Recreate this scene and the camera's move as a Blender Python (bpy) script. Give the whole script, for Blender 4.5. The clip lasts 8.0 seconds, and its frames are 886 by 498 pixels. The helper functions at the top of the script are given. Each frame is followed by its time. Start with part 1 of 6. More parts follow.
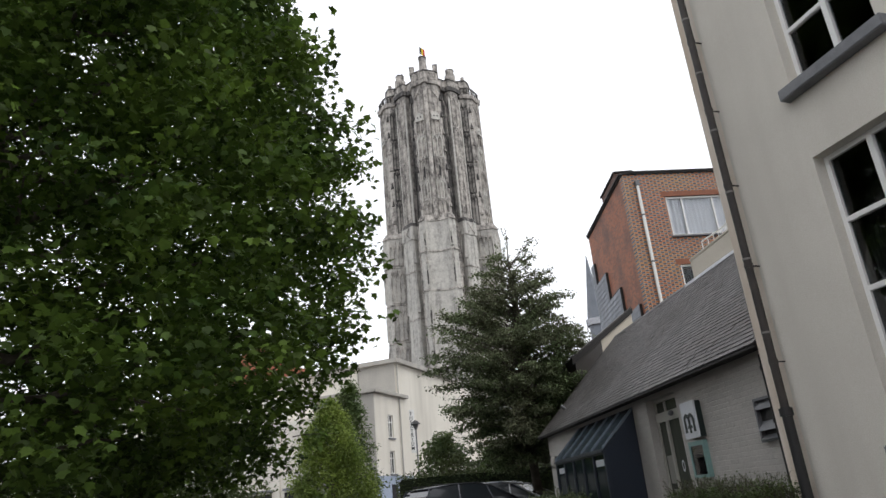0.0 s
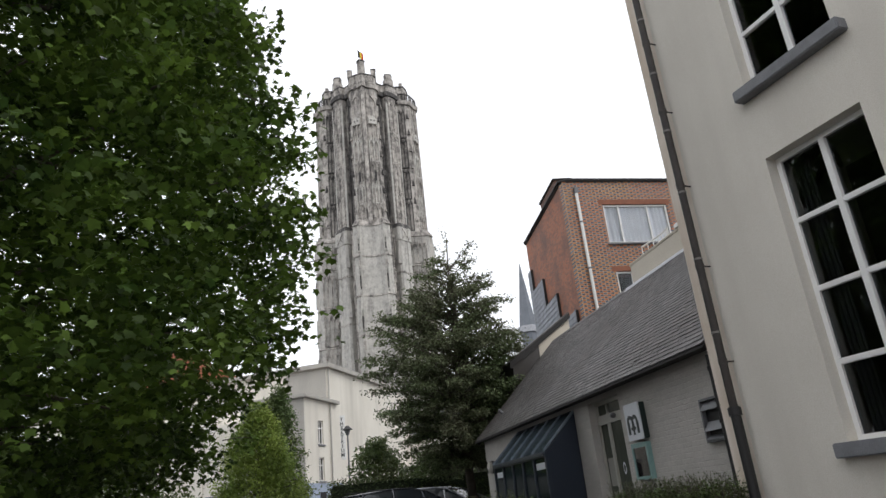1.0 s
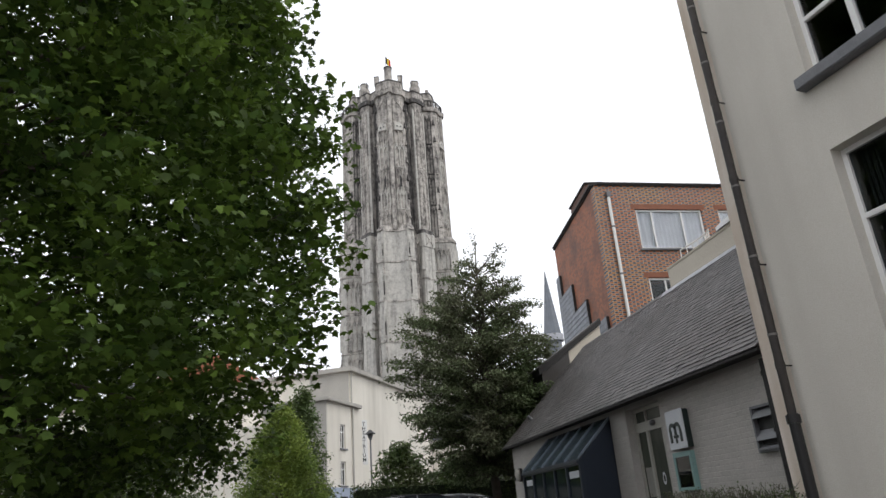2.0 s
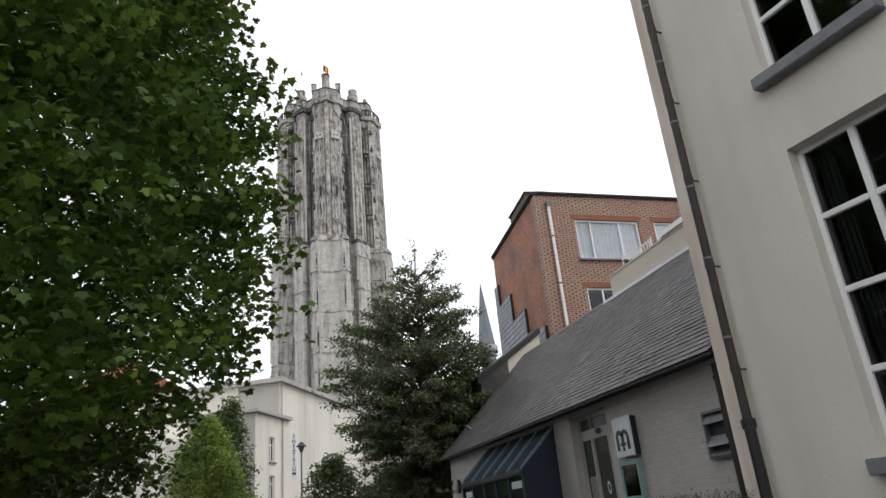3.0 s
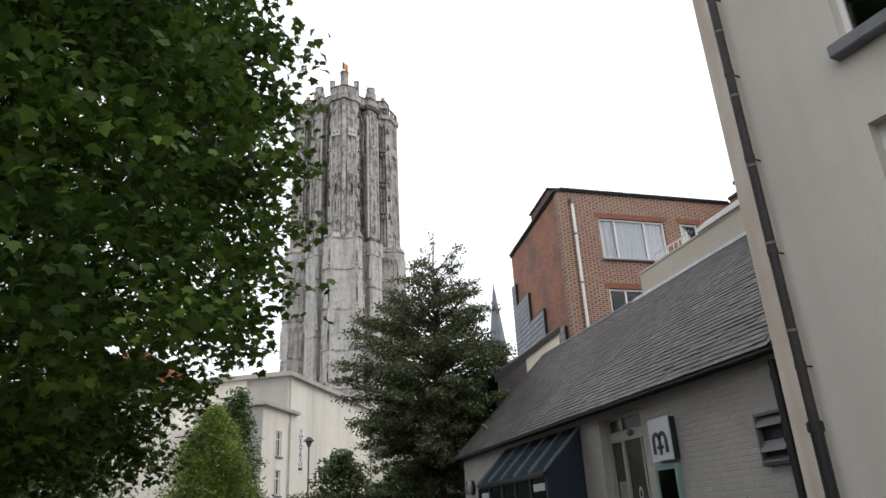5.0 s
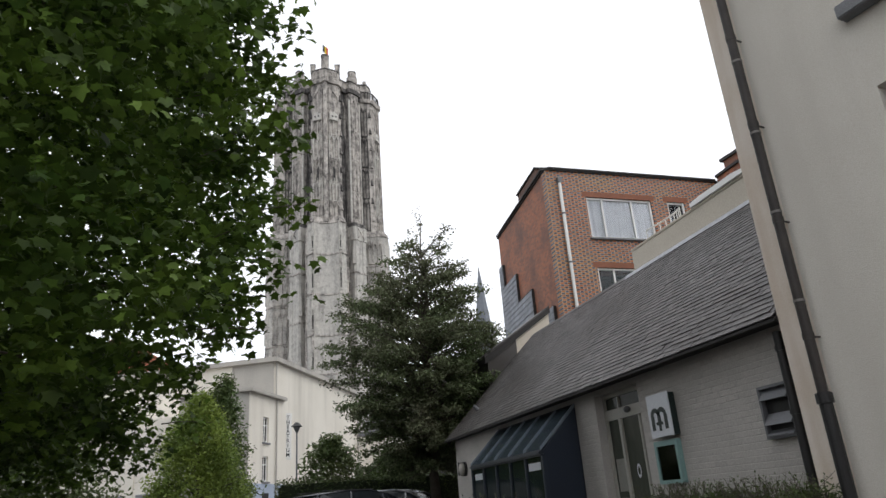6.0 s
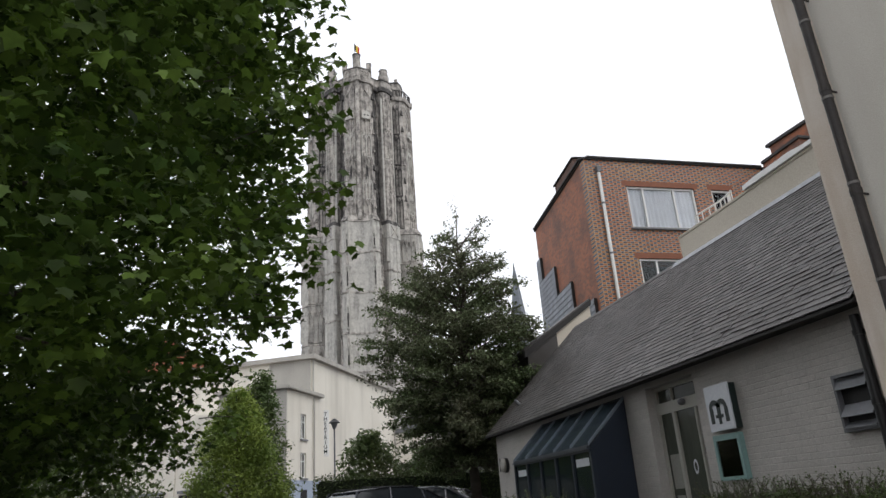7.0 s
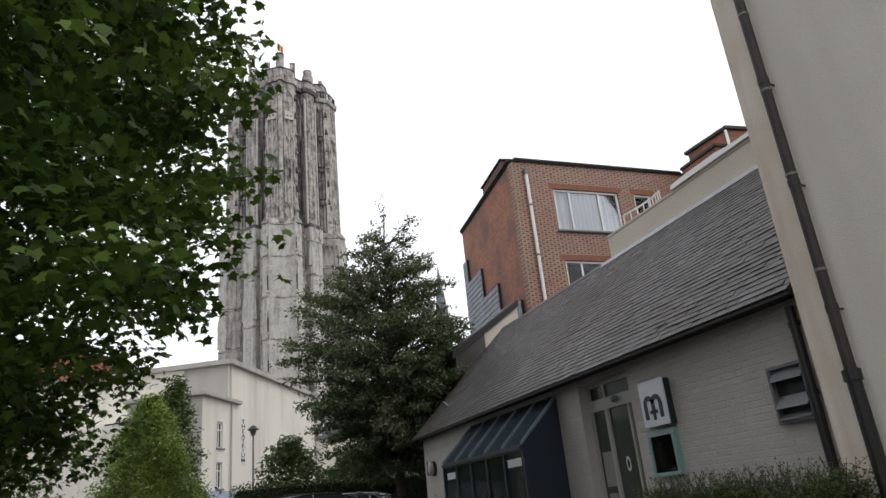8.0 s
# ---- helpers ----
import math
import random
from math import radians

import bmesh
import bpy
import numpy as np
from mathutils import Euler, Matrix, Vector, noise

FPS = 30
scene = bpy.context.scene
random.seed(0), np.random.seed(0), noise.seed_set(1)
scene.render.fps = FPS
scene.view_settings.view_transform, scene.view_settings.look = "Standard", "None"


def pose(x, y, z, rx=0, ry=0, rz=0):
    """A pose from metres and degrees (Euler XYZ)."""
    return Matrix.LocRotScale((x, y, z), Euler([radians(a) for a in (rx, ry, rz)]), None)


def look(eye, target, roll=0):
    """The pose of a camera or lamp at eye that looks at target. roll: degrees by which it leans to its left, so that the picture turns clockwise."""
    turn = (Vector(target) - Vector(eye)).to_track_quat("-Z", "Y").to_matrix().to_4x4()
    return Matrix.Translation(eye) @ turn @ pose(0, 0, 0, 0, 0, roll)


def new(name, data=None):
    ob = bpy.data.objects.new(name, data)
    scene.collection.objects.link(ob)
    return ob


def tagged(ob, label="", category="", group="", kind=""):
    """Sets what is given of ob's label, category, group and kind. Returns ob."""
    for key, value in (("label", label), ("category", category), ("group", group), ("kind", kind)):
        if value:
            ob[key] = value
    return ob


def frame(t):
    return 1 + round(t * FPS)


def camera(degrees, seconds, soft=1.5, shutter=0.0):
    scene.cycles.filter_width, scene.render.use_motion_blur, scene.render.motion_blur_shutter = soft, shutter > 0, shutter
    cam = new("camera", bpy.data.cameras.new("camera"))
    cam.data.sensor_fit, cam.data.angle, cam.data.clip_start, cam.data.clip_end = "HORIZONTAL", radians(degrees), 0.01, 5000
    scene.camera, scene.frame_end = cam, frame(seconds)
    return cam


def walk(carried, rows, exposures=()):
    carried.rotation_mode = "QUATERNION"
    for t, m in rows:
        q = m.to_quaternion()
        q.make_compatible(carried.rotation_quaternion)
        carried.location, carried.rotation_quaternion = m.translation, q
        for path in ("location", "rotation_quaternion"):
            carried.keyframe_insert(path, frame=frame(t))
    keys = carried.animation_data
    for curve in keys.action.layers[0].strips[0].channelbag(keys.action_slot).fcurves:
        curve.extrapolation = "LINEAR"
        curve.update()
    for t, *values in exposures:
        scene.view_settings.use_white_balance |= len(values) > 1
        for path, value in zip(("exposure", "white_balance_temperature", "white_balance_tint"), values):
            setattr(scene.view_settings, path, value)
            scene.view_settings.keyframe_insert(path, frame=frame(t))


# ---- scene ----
cam = camera(65.6, 8.0)
PATH = [
    (0, (-0.111, 0.209, 0.981), (0.126, 2.071, 1.673), -5.4),
    (0.5, (-0.2, 0.419, 0.955), (0.073, 2.264, 1.676), -4.8),
    (1, (-0.295, 0.596, 0.95), (0.135, 2.423, 1.643), -6.0),
    (1.5, (-0.373, 0.789, 0.936), (-0.016, 2.629, 1.635), -4.8),
    (1.7, (-0.39, 0.872, 0.922), (-0.036, 2.704, 1.643), -4.6),
    (2.8, (-0.441, 1.492, 0.945), (0.028, 3.304, 1.651), -4.0),
    (3, (-0.461, 1.557, 0.939), (0.088, 3.334, 1.675), -5.4),
    (3.5, (-0.486, 1.724, 0.955), (0.098, 3.491, 1.689), -5.6),
    (4, (-0.509, 1.944, 0.946), (-0.037, 3.737, 1.696), -4.9),
    (4.5, (-0.488, 2.134, 0.928), (-0.04, 3.942, 1.657), -3.9),
    (5, (-0.498, 2.33, 0.927), (0.017, 4.113, 1.672), -3.0),
    (5.2, (-0.503, 2.405, 0.927), (0.067, 4.17, 1.676), -3.9),
    (6.3, (-0.558, 2.774, 0.927), (-0.016, 4.572, 1.615), -4.9),
    (6.5, (-0.536, 2.884, 0.952), (-0.036, 4.69, 1.653), -4.8),
    (7, (-0.536, 3.114, 0.933), (-0.066, 4.927, 1.633), -4.0),
    (7.5, (-0.549, 3.342, 0.92), (0.044, 5.116, 1.626), -5.3),
    (8, (-0.554, 3.546, 0.922), (0.129, 5.292, 1.619), -5.8),
]
walk(cam, [(t, look(eye, target, roll)) for t, eye, target, roll in PATH], exposures=[(0, 0.14), (4.5, 0.14), (6.5, 0.06), (8, 0.0)])

# ---- light ----
world = bpy.data.worlds.new("overcast_sky")
scene.world = world
world.use_nodes = True
wn, wl = world.node_tree.nodes, world.node_tree.links
sky = wn.new("ShaderNodeTexSky")
sky.sky_type = 'NISHITA'
sky.sun_disc = False
sky.sun_elevation, sky.sun_rotation = radians(50), radians(140)
veil = wn.new("ShaderNodeMix")
veil.data_type = 'RGBA'
veil.inputs["Factor"].default_value = 0.93
veil.inputs[7].default_value = (10.6, 10.75, 11.25, 1)
wl.new(sky.outputs[0], veil.inputs[6])
wl.new(veil.outputs[2], wn["Background"].inputs["Color"])
wn["Background"].inputs["Strength"].default_value = 0.115

sun = new("sun", bpy.data.lights.new("sun", 'SUN'))
sun.data.energy, sun.data.angle, sun.data.color = 0.7, radians(40), (1.0, 0.96, 0.9)
sun.matrix_world = look((30, -36, 55), (0, 0, 0))


# ---- materials ----
def material(name, color, rough=0.8, metal=0.0, second=None, scale=3.0, amount=0.5, fine=40.0, bump=0.15, spec=0.5, streak=0.0, dirt=None, random_shift=0.0, translucent=0.0):
    m = bpy.data.materials.new(name)
    m.use_nodes = True
    n, l = m.node_tree.nodes, m.node_tree.links
    b = n["Principled BSDF"]
    b.inputs["Metallic"].default_value = metal
    b.inputs["Specular IOR Level"].default_value = spec
    tc = n.new("ShaderNodeTexCoord")
    geo = n.new("ShaderNodeNewGeometry")
    big = n.new("ShaderNodeTexNoise")
    big.inputs["Scale"].default_value, big.inputs["Detail"].default_value = scale, 6
    small = n.new("ShaderNodeTexNoise")
    small.inputs["Scale"].default_value, small.inputs["Detail"].default_value = fine, 4
    l.new(geo.outputs["Position"], big.inputs["Vector"])
    l.new(geo.outputs["Position"], small.inputs["Vector"])
    second = second or tuple(c * 0.72 for c in color)
    ramp = n.new("ShaderNodeMapRange")
    ramp.inputs[1].default_value, ramp.inputs[2].default_value = 0.35, 0.68
    l.new(big.outputs["Fac"], ramp.inputs[0])
    mix = n.new("ShaderNodeMix")
    mix.data_type = 'RGBA'
    mix.inputs[6].default_value, mix.inputs[7].default_value = (*color, 1), (*second, 1)
    fac = n.new("ShaderNodeMath")
    fac.operation = 'MULTIPLY'
    fac.inputs[1].default_value = amount
    l.new(ramp.outputs[0], fac.inputs[0])
    l.new(fac.outputs[0], mix.inputs["Factor"])
    out = mix.outputs[2]
    grain = n.new("ShaderNodeMix")
    grain.data_type, grain.blend_type = 'RGBA', 'OVERLAY'
    grain.inputs["Factor"].default_value = 0.3
    l.new(out, grain.inputs[6])
    l.new(small.outputs["Fac"], grain.inputs[7])
    out = grain.outputs[2]
    if streak:
        mp = n.new("ShaderNodeMapping")
        mp.inputs["Scale"].default_value = (1.0, 1.0, 0.09)
        l.new(geo.outputs["Position"], mp.inputs["Vector"])
        sn = n.new("ShaderNodeTexNoise")
        sn.inputs["Scale"].default_value, sn.inputs["Detail"].default_value = streak, 5
        l.new(mp.outputs[0], sn.inputs["Vector"])
        sr = n.new("ShaderNodeMapRange")
        sr.inputs[1].default_value, sr.inputs[2].default_value, sr.inputs[4].default_value = 0.5, 0.75, 0.75
        l.new(sn.outputs["Fac"], sr.inputs[0])
        sm = n.new("ShaderNodeMix")
        sm.data_type = 'RGBA'
        sm.inputs[7].default_value = (*(dirt or tuple(c * 0.4 for c in color)), 1)
        l.new(out, sm.inputs[6])
        l.new(sr.outputs[0], sm.inputs["Factor"])
        out = sm.outputs[2]
    if random_shift:
        oi = n.new("ShaderNodeObjectInfo")
        add = n.new("ShaderNodeMath")
        add.operation = 'ADD'
        l.new(oi.outputs["Random"], add.inputs[0])
        l.new(geo.outputs["Random Per Island"], add.inputs[1])
        fr = n.new("ShaderNodeMath")
        fr.operation = 'FRACT'
        l.new(add.outputs[0], fr.inputs[0])
        mr = n.new("ShaderNodeMapRange")
        mr.inputs[3].default_value, mr.inputs[4].default_value = 1 - random_shift, 1 + random_shift
        l.new(fr.outputs[0], mr.inputs[0])
        hv = n.new("ShaderNodeHueSaturation")
        l.new(mr.outputs[0], hv.inputs["Value"])
        l.new(out, hv.inputs["Color"])
        out = hv.outputs[0]
    l.new(out, b.inputs["Base Color"])
    rr = n.new("ShaderNodeMapRange")
    rr.inputs[3].default_value, rr.inputs[4].default_value = max(0.03, rough - 0.1), min(1, rough + 0.1)
    l.new(small.outputs["Fac"], rr.inputs[0])
    l.new(rr.outputs[0], b.inputs["Roughness"])
    if bump:
        bp = n.new("ShaderNodeBump")
        bp.inputs["Strength"].default_value, bp.inputs["Distance"].default_value = bump, 0.02
        l.new(small.outputs["Fac"], bp.inputs["Height"])
        l.new(bp.outputs[0], b.inputs["Normal"])
    if translucent:
        tr = n.new("ShaderNodeBsdfTranslucent")
        l.new(out, tr.inputs["Color"])
        ms = n.new("ShaderNodeMixShader")
        ms.inputs[0].default_value = translucent
        l.new(b.outputs[0], ms.inputs[1])
        l.new(tr.outputs[0], ms.inputs[2])
        l.new(ms.outputs[0], n["Material Output"].inputs["Surface"])
    return m


def glass_material(name, tint, rough=0.02, see=0.25):
    """Window glass: mirror gloss by Fresnel over a tinted see-through body."""
    m = bpy.data.materials.new(name)
    m.use_nodes = True
    n, l = m.node_tree.nodes, m.node_tree.links
    n.remove(n["Principled BSDF"])
    gl = n.new("ShaderNodeBsdfGlossy")
    gl.inputs["Roughness"].default_value = rough
    tp = n.new("ShaderNodeBsdfTransparent")
    tp.inputs["Color"].default_value = (*tint, 1)
    fr = n.new("ShaderNodeFresnel")
    fr.inputs["IOR"].default_value = 1.5
    ms = n.new("ShaderNodeMixShader")
    l.new(fr.outputs[0], ms.inputs[0])
    l.new(tp.outputs[0], ms.inputs[1])
    l.new(gl.outputs[0], ms.inputs[2])
    l.new(ms.outputs[0], n["Material Output"].inputs["Surface"])
    return m


def stone_material(name, clean, soot, start, most):
    """Old ashlar: soot in blotches and in runs down the wall, over blocks of slightly different stone."""
    m = material(name, clean, 0.92, scale=0.5, amount=0.35, fine=2.2, bump=0.5)
    n, l = m.node_tree.nodes, m.node_tree.links
    b = n["Principled BSDF"]
    base = b.inputs["Base Color"].links[0].from_socket
    geo = n.new("ShaderNodeNewGeometry")
    mp = n.new("ShaderNodeMapping")
    mp.inputs["Scale"].default_value = (1.0, 1.0, 0.16)
    l.new(geo.outputs["Position"], mp.inputs["Vector"])
    run = n.new("ShaderNodeTexNoise")
    run.inputs["Scale"].default_value, run.inputs["Detail"].default_value, run.inputs["Roughness"].default_value = 1.1, 8, 0.72
    l.new(mp.outputs[0], run.inputs["Vector"])
    blot = n.new("ShaderNodeTexNoise")
    blot.inputs["Scale"].default_value, blot.inputs["Detail"].default_value, blot.inputs["Roughness"].default_value = 0.75, 8, 0.76
    l.new(geo.outputs["Position"], blot.inputs["Vector"])
    mean = n.new("ShaderNodeMath")
    mean.operation = 'ADD'
    l.new(run.outputs["Fac"], mean.inputs[0])
    l.new(blot.outputs["Fac"], mean.inputs[1])
    half = n.new("ShaderNodeMath")
    half.operation = 'MULTIPLY'
    half.inputs[1].default_value = 0.5
    l.new(mean.outputs[0], half.inputs[0])
    mr = n.new("ShaderNodeMapRange")
    mr.inputs[1].default_value, mr.inputs[2].default_value, mr.inputs[4].default_value = start - 0.05, start + 0.09, most + 0.25
    l.new(half.outputs[0], mr.inputs[0])
    mx = n.new("ShaderNodeMix")
    mx.data_type = 'RGBA'
    mx.inputs[7].default_value = (*soot, 1)
    l.new(base, mx.inputs[6])
    l.new(mr.outputs[0], mx.inputs["Factor"])
    l.new(mx.outputs[2], b.inputs["Base Color"])
    return m


def diffuse_glass(name, film, share, rough=0.05):
    """Outdoor glass with a diffuse colour layer mixed in, uneven by noise."""
    m = glass_material(name, (0.3, 0.36, 0.36), rough)
    n, l = m.node_tree.nodes, m.node_tree.links
    df = n.new("ShaderNodeBsdfDiffuse")
    ns = n.new("ShaderNodeTexNoise")
    ns.inputs["Scale"].default_value, ns.inputs["Detail"].default_value = 3.0, 5
    mr = n.new("ShaderNodeMapRange")
    mr.inputs[3].default_value, mr.inputs[4].default_value = share * 0.6, share * 1.4
    l.new(ns.outputs["Fac"], mr.inputs[0])
    df.inputs["Color"].default_value = (*film, 1)
    ms = n.new("ShaderNodeMixShader")
    out = n["Material Output"].inputs["Surface"]
    l.new(out.links[0].from_socket, ms.inputs[1])
    l.new(df.outputs[0], ms.inputs[2])
    l.new(mr.outputs[0], ms.inputs[0])
    l.new(ms.outputs[0], out)
    return m


def brick_material(name, one, two, mortar, third, axis, share):
    """Far brickwork in two brick colours and pale joints, with patches of a third colour."""
    m = material(name, one, 0.7, bump=0.0)
    n, l = m.node_tree.nodes, m.node_tree.links
    b = n["Principled BSDF"]
    geo = n.new("ShaderNodeNewGeometry")
    sp = n.new("ShaderNodeSeparateXYZ")
    cb = n.new("ShaderNodeCombineXYZ")
    l.new(geo.outputs["Position"], sp.inputs[0])
    l.new(sp.outputs[axis], cb.inputs[0])
    l.new(sp.outputs[2], cb.inputs[1])
    bt = n.new("ShaderNodeTexBrick")
    bt.inputs["Scale"].default_value = 1.0
    bt.inputs["Brick Width"].default_value, bt.inputs["Row Height"].default_value = 0.18, 0.074
    bt.inputs["Mortar Size"].default_value = 0.009
    bt.inputs["Bias"].default_value = -0.1
    bt.inputs["Color1"].default_value = (*one, 1)
    bt.inputs["Color2"].default_value = (*two, 1)
    bt.inputs["Mortar"].default_value = (*mortar, 1)
    l.new(cb.outputs[0], bt.inputs["Vector"])
    big = n.new("ShaderNodeTexNoise")
    big.inputs["Scale"].default_value, big.inputs["Detail"].default_value = 0.9, 7
    l.new(geo.outputs["Position"], big.inputs["Vector"])
    mr = n.new("ShaderNodeMapRange")
    mr.inputs[1].default_value, mr.inputs[2].default_value, mr.inputs[4].default_value = 0.45, 0.68, share
    l.new(big.outputs["Fac"], mr.inputs[0])
    mx = n.new("ShaderNodeMix")
    mx.data_type = 'RGBA'
    mx.inputs[7].default_value = (*third, 1)
    l.new(bt.outputs["Color"], mx.inputs[6])
    l.new(mr.outputs[0], mx.inputs["Factor"])
    l.new(mx.outputs[2], b.inputs["Base Color"])
    bp = n.new("ShaderNodeBump")
    bp.inputs["Strength"].default_value, bp.inputs["Distance"].default_value = 0.6, 0.01
    bp.invert = True
    l.new(bt.outputs["Fac"], bp.inputs["Height"])
    l.new(bp.outputs[0], b.inputs["Normal"])
    return m


def flemish_material(name, stretcher, header, mortar, patch):
    """Far brickwork in Flemish bond: orange stretchers, dark glazed headers and pale joints."""
    m = material(name, stretcher, 0.6, bump=0.0)
    n, l = m.node_tree.nodes, m.node_tree.links
    b = n["Principled BSDF"]
    geo = n.new("ShaderNodeNewGeometry")
    sp = n.new("ShaderNodeSeparateXYZ")
    l.new(geo.outputs["Position"], sp.inputs[0])

    def calc(op, a, c=0.0):
        k = n.new("ShaderNodeMath")
        k.operation = op
        for i, v in enumerate((a, c)):
            if isinstance(v, float):
                k.inputs[i].default_value = v
            else:
                l.new(v, k.inputs[i])
        return k.outputs[0]

    course, unit = 0.072, 0.28
    row_pos = calc('DIVIDE', sp.outputs[2], course)
    row = calc('FLOOR', row_pos)
    in_row = calc('FRACT', row_pos)
    along = calc('ADD', calc('DIVIDE', sp.outputs[0], unit), calc('MULTIPLY', row, 0.5))
    cell = calc('FLOOR', along)
    part_of = calc('FRACT', along)
    is_head = calc('GREATER_THAN', part_of, 0.55)
    joint = calc('MAXIMUM', calc('LESS_THAN', in_row, 0.17), calc('MAXIMUM', calc('LESS_THAN', part_of, 0.055), calc('COMPARE', part_of, 0.575)))
    joint.node.inputs[1].links[0].from_node.inputs[1].links[0].from_node.inputs[2].default_value = 0.03
    cb = n.new("ShaderNodeCombineXYZ")
    for k, v in enumerate((cell, row, is_head)):
        l.new(v, cb.inputs[k])
    wn_ = n.new("ShaderNodeTexWhiteNoise")
    l.new(cb.outputs[0], wn_.inputs["Vector"])

    def blend(f, a, c):
        k = n.new("ShaderNodeMix")
        k.data_type = 'RGBA'
        l.new(f, k.inputs["Factor"])
        for i, v in ((6, a), (7, c)):
            if isinstance(v, tuple):
                k.inputs[i].default_value = (*v, 1)
            else:
                l.new(v, k.inputs[i])
        return k.outputs[2]

    big = n.new("ShaderNodeTexNoise")
    big.inputs["Scale"].default_value, big.inputs["Detail"].default_value = 0.7, 5
    l.new(geo.outputs["Position"], big.inputs["Vector"])
    mr = n.new("ShaderNodeMapRange")
    mr.inputs[1].default_value, mr.inputs[2].default_value, mr.inputs[4].default_value = 0.45, 0.7, 0.7
    l.new(big.outputs["Fac"], mr.inputs[0])
    body = blend(calc('MULTIPLY', wn_.outputs["Value"], 0.55), blend(mr.outputs[0], stretcher, patch), tuple(v * 0.5 for v in stretcher))
    dark = blend(wn_.outputs["Value"], header, tuple(v * 2.0 for v in header))
    colour = blend(joint, blend(is_head, body, dark), mortar)
    l.new(colour, b.inputs["Base Color"])
    bp = n.new("ShaderNodeBump")
    bp.inputs["Strength"].default_value, bp.inputs["Distance"].default_value = 0.6, 0.012
    bp.invert = True
    l.new(joint, bp.inputs["Height"])
    l.new(bp.outputs[0], b.inputs["Normal"])
    return m


PLASTER = material("cream_plaster", (0.65, 0.62, 0.55), 0.9, second=(0.58, 0.55, 0.485), scale=0.9, amount=0.7, fine=90, bump=0.2, streak=1.3, dirt=(0.54, 0.51, 0.45))
PLASTER_CORNER = material("corner_plaster", (0.76, 0.69, 0.61), 0.9, second=(0.62, 0.52, 0.41), scale=1.6, amount=0.6, fine=90, bump=0.2, streak=3.0, dirt=(0.5, 0.39, 0.28))
WHITE_BRICK = material("white_painted_brick", (0.46, 0.44, 0.41), 0.75, second=(0.40, 0.38, 0.35), scale=1.2, amount=0.7, fine=60, bump=0.3, random_shift=0.04)
WHITE_JOINT = material("white_painted_joint", (0.46, 0.44, 0.405), 0.85, scale=2.0, fine=70, bump=0.3)
WHITE_WALL = material("white_render", (0.75, 0.715, 0.635), 0.9, second=(0.67, 0.635, 0.555), scale=0.5, amount=0.7, fine=30, bump=0.1, streak=0.7, dirt=(0.5, 0.47, 0.41))
# Grey for cornices and pipes; on the theatre's left faces it paints their shade.
GREY_WALL = material("weathered_shade_render", (0.44, 0.42, 0.38), 0.9, second=(0.36, 0.34, 0.31), scale=0.6, amount=0.7, fine=30, bump=0.1, streak=0.8, dirt=(0.28, 0.27, 0.25))
CREAM_PARAPET = material("cream_parapet_render", (0.60, 0.55, 0.46), 0.9, scale=0.8, amount=0.25, fine=40, bump=0.1)
SLATE = material("roof_slate", (0.052, 0.044, 0.039), 0.5, second=(0.105, 0.1, 0.097), scale=0.55, amount=0.9, fine=35, bump=0.5, random_shift=0.42)
SLATE_BLUE = material("blue_grey_slate", (0.17, 0.19, 0.22), 0.5, second=(0.13, 0.145, 0.17), scale=2.0, amount=0.7, fine=30, bump=0.3, random_shift=0.15)
LEAD = material("lead_flashing", (0.42, 0.43, 0.46), 0.55, metal=0.1, scale=5, amount=0.9, fine=30, bump=0.3)
BLACK_WOOD = material("black_stained_timber", (0.022, 0.02, 0.019), 0.7, scale=4, fine=50, bump=0.2)
BLACK_IRON = material("black_cast_iron", (0.012, 0.012, 0.012), 0.5, scale=4, fine=60, bump=0.2)
BROWN_ZINC = material("brown_painted_zinc", (0.022, 0.018, 0.016), 0.6, second=(0.042, 0.034, 0.028), scale=6, amount=0.8, fine=40, bump=0.15)
ZINC_JOINT = material("soldered_zinc_joint", (0.2, 0.19, 0.175), 0.6, scale=8, fine=60)
WHITE_PAINT = material("white_window_paint", (0.78, 0.78, 0.76), 0.5, scale=4, amount=0.15, fine=60, bump=0.05)
BLUESTONE = material("bluestone", (0.16, 0.165, 0.175), 0.75, second=(0.21, 0.215, 0.225), scale=5, amount=0.8, fine=80, bump=0.25)
# Near-black for sheets at the openings: the unlit rooms' shade as colour.
ROOM_SHADE = material("unlit_room_shade", (0.02, 0.02, 0.022), 0.9, scale=2, fine=20, bump=0)
WINDOW_GLASS = glass_material("window_glass", (0.5, 0.52, 0.52))
CLEAR_GLASS = glass_material("clear_window_glass", (0.95, 0.96, 0.97))
# Bay panes: reflections of sky and yard painted in as diffuse colour.
BAY_GLASS = diffuse_glass("green_tinted_glass", (0.035, 0.055, 0.058), 0.4)
BAY_ROOF_GLASS = diffuse_glass("sky_sheen_roof_glass", (0.045, 0.062, 0.075), 0.55)
BLUE_STEEL = material("dark_blue_painted_steel", (0.018, 0.026, 0.04), 0.42, scale=2, amount=0.4, fine=60, bump=0.04)
RAFTER_BLUE = material("weathered_blue_grey_rafter", (0.15, 0.18, 0.21), 0.4, scale=3, amount=0.4, fine=60, bump=0.05)
BLUE_PANEL = material("dark_blue_panel", (0.014, 0.022, 0.037), 0.5, scale=1.5, amount=0.5, fine=50, bump=0.06)
GREEN_FRAME = material("pale_green_enamel", (0.22, 0.36, 0.34), 0.4, scale=4, amount=0.3, fine=60, bump=0.05)
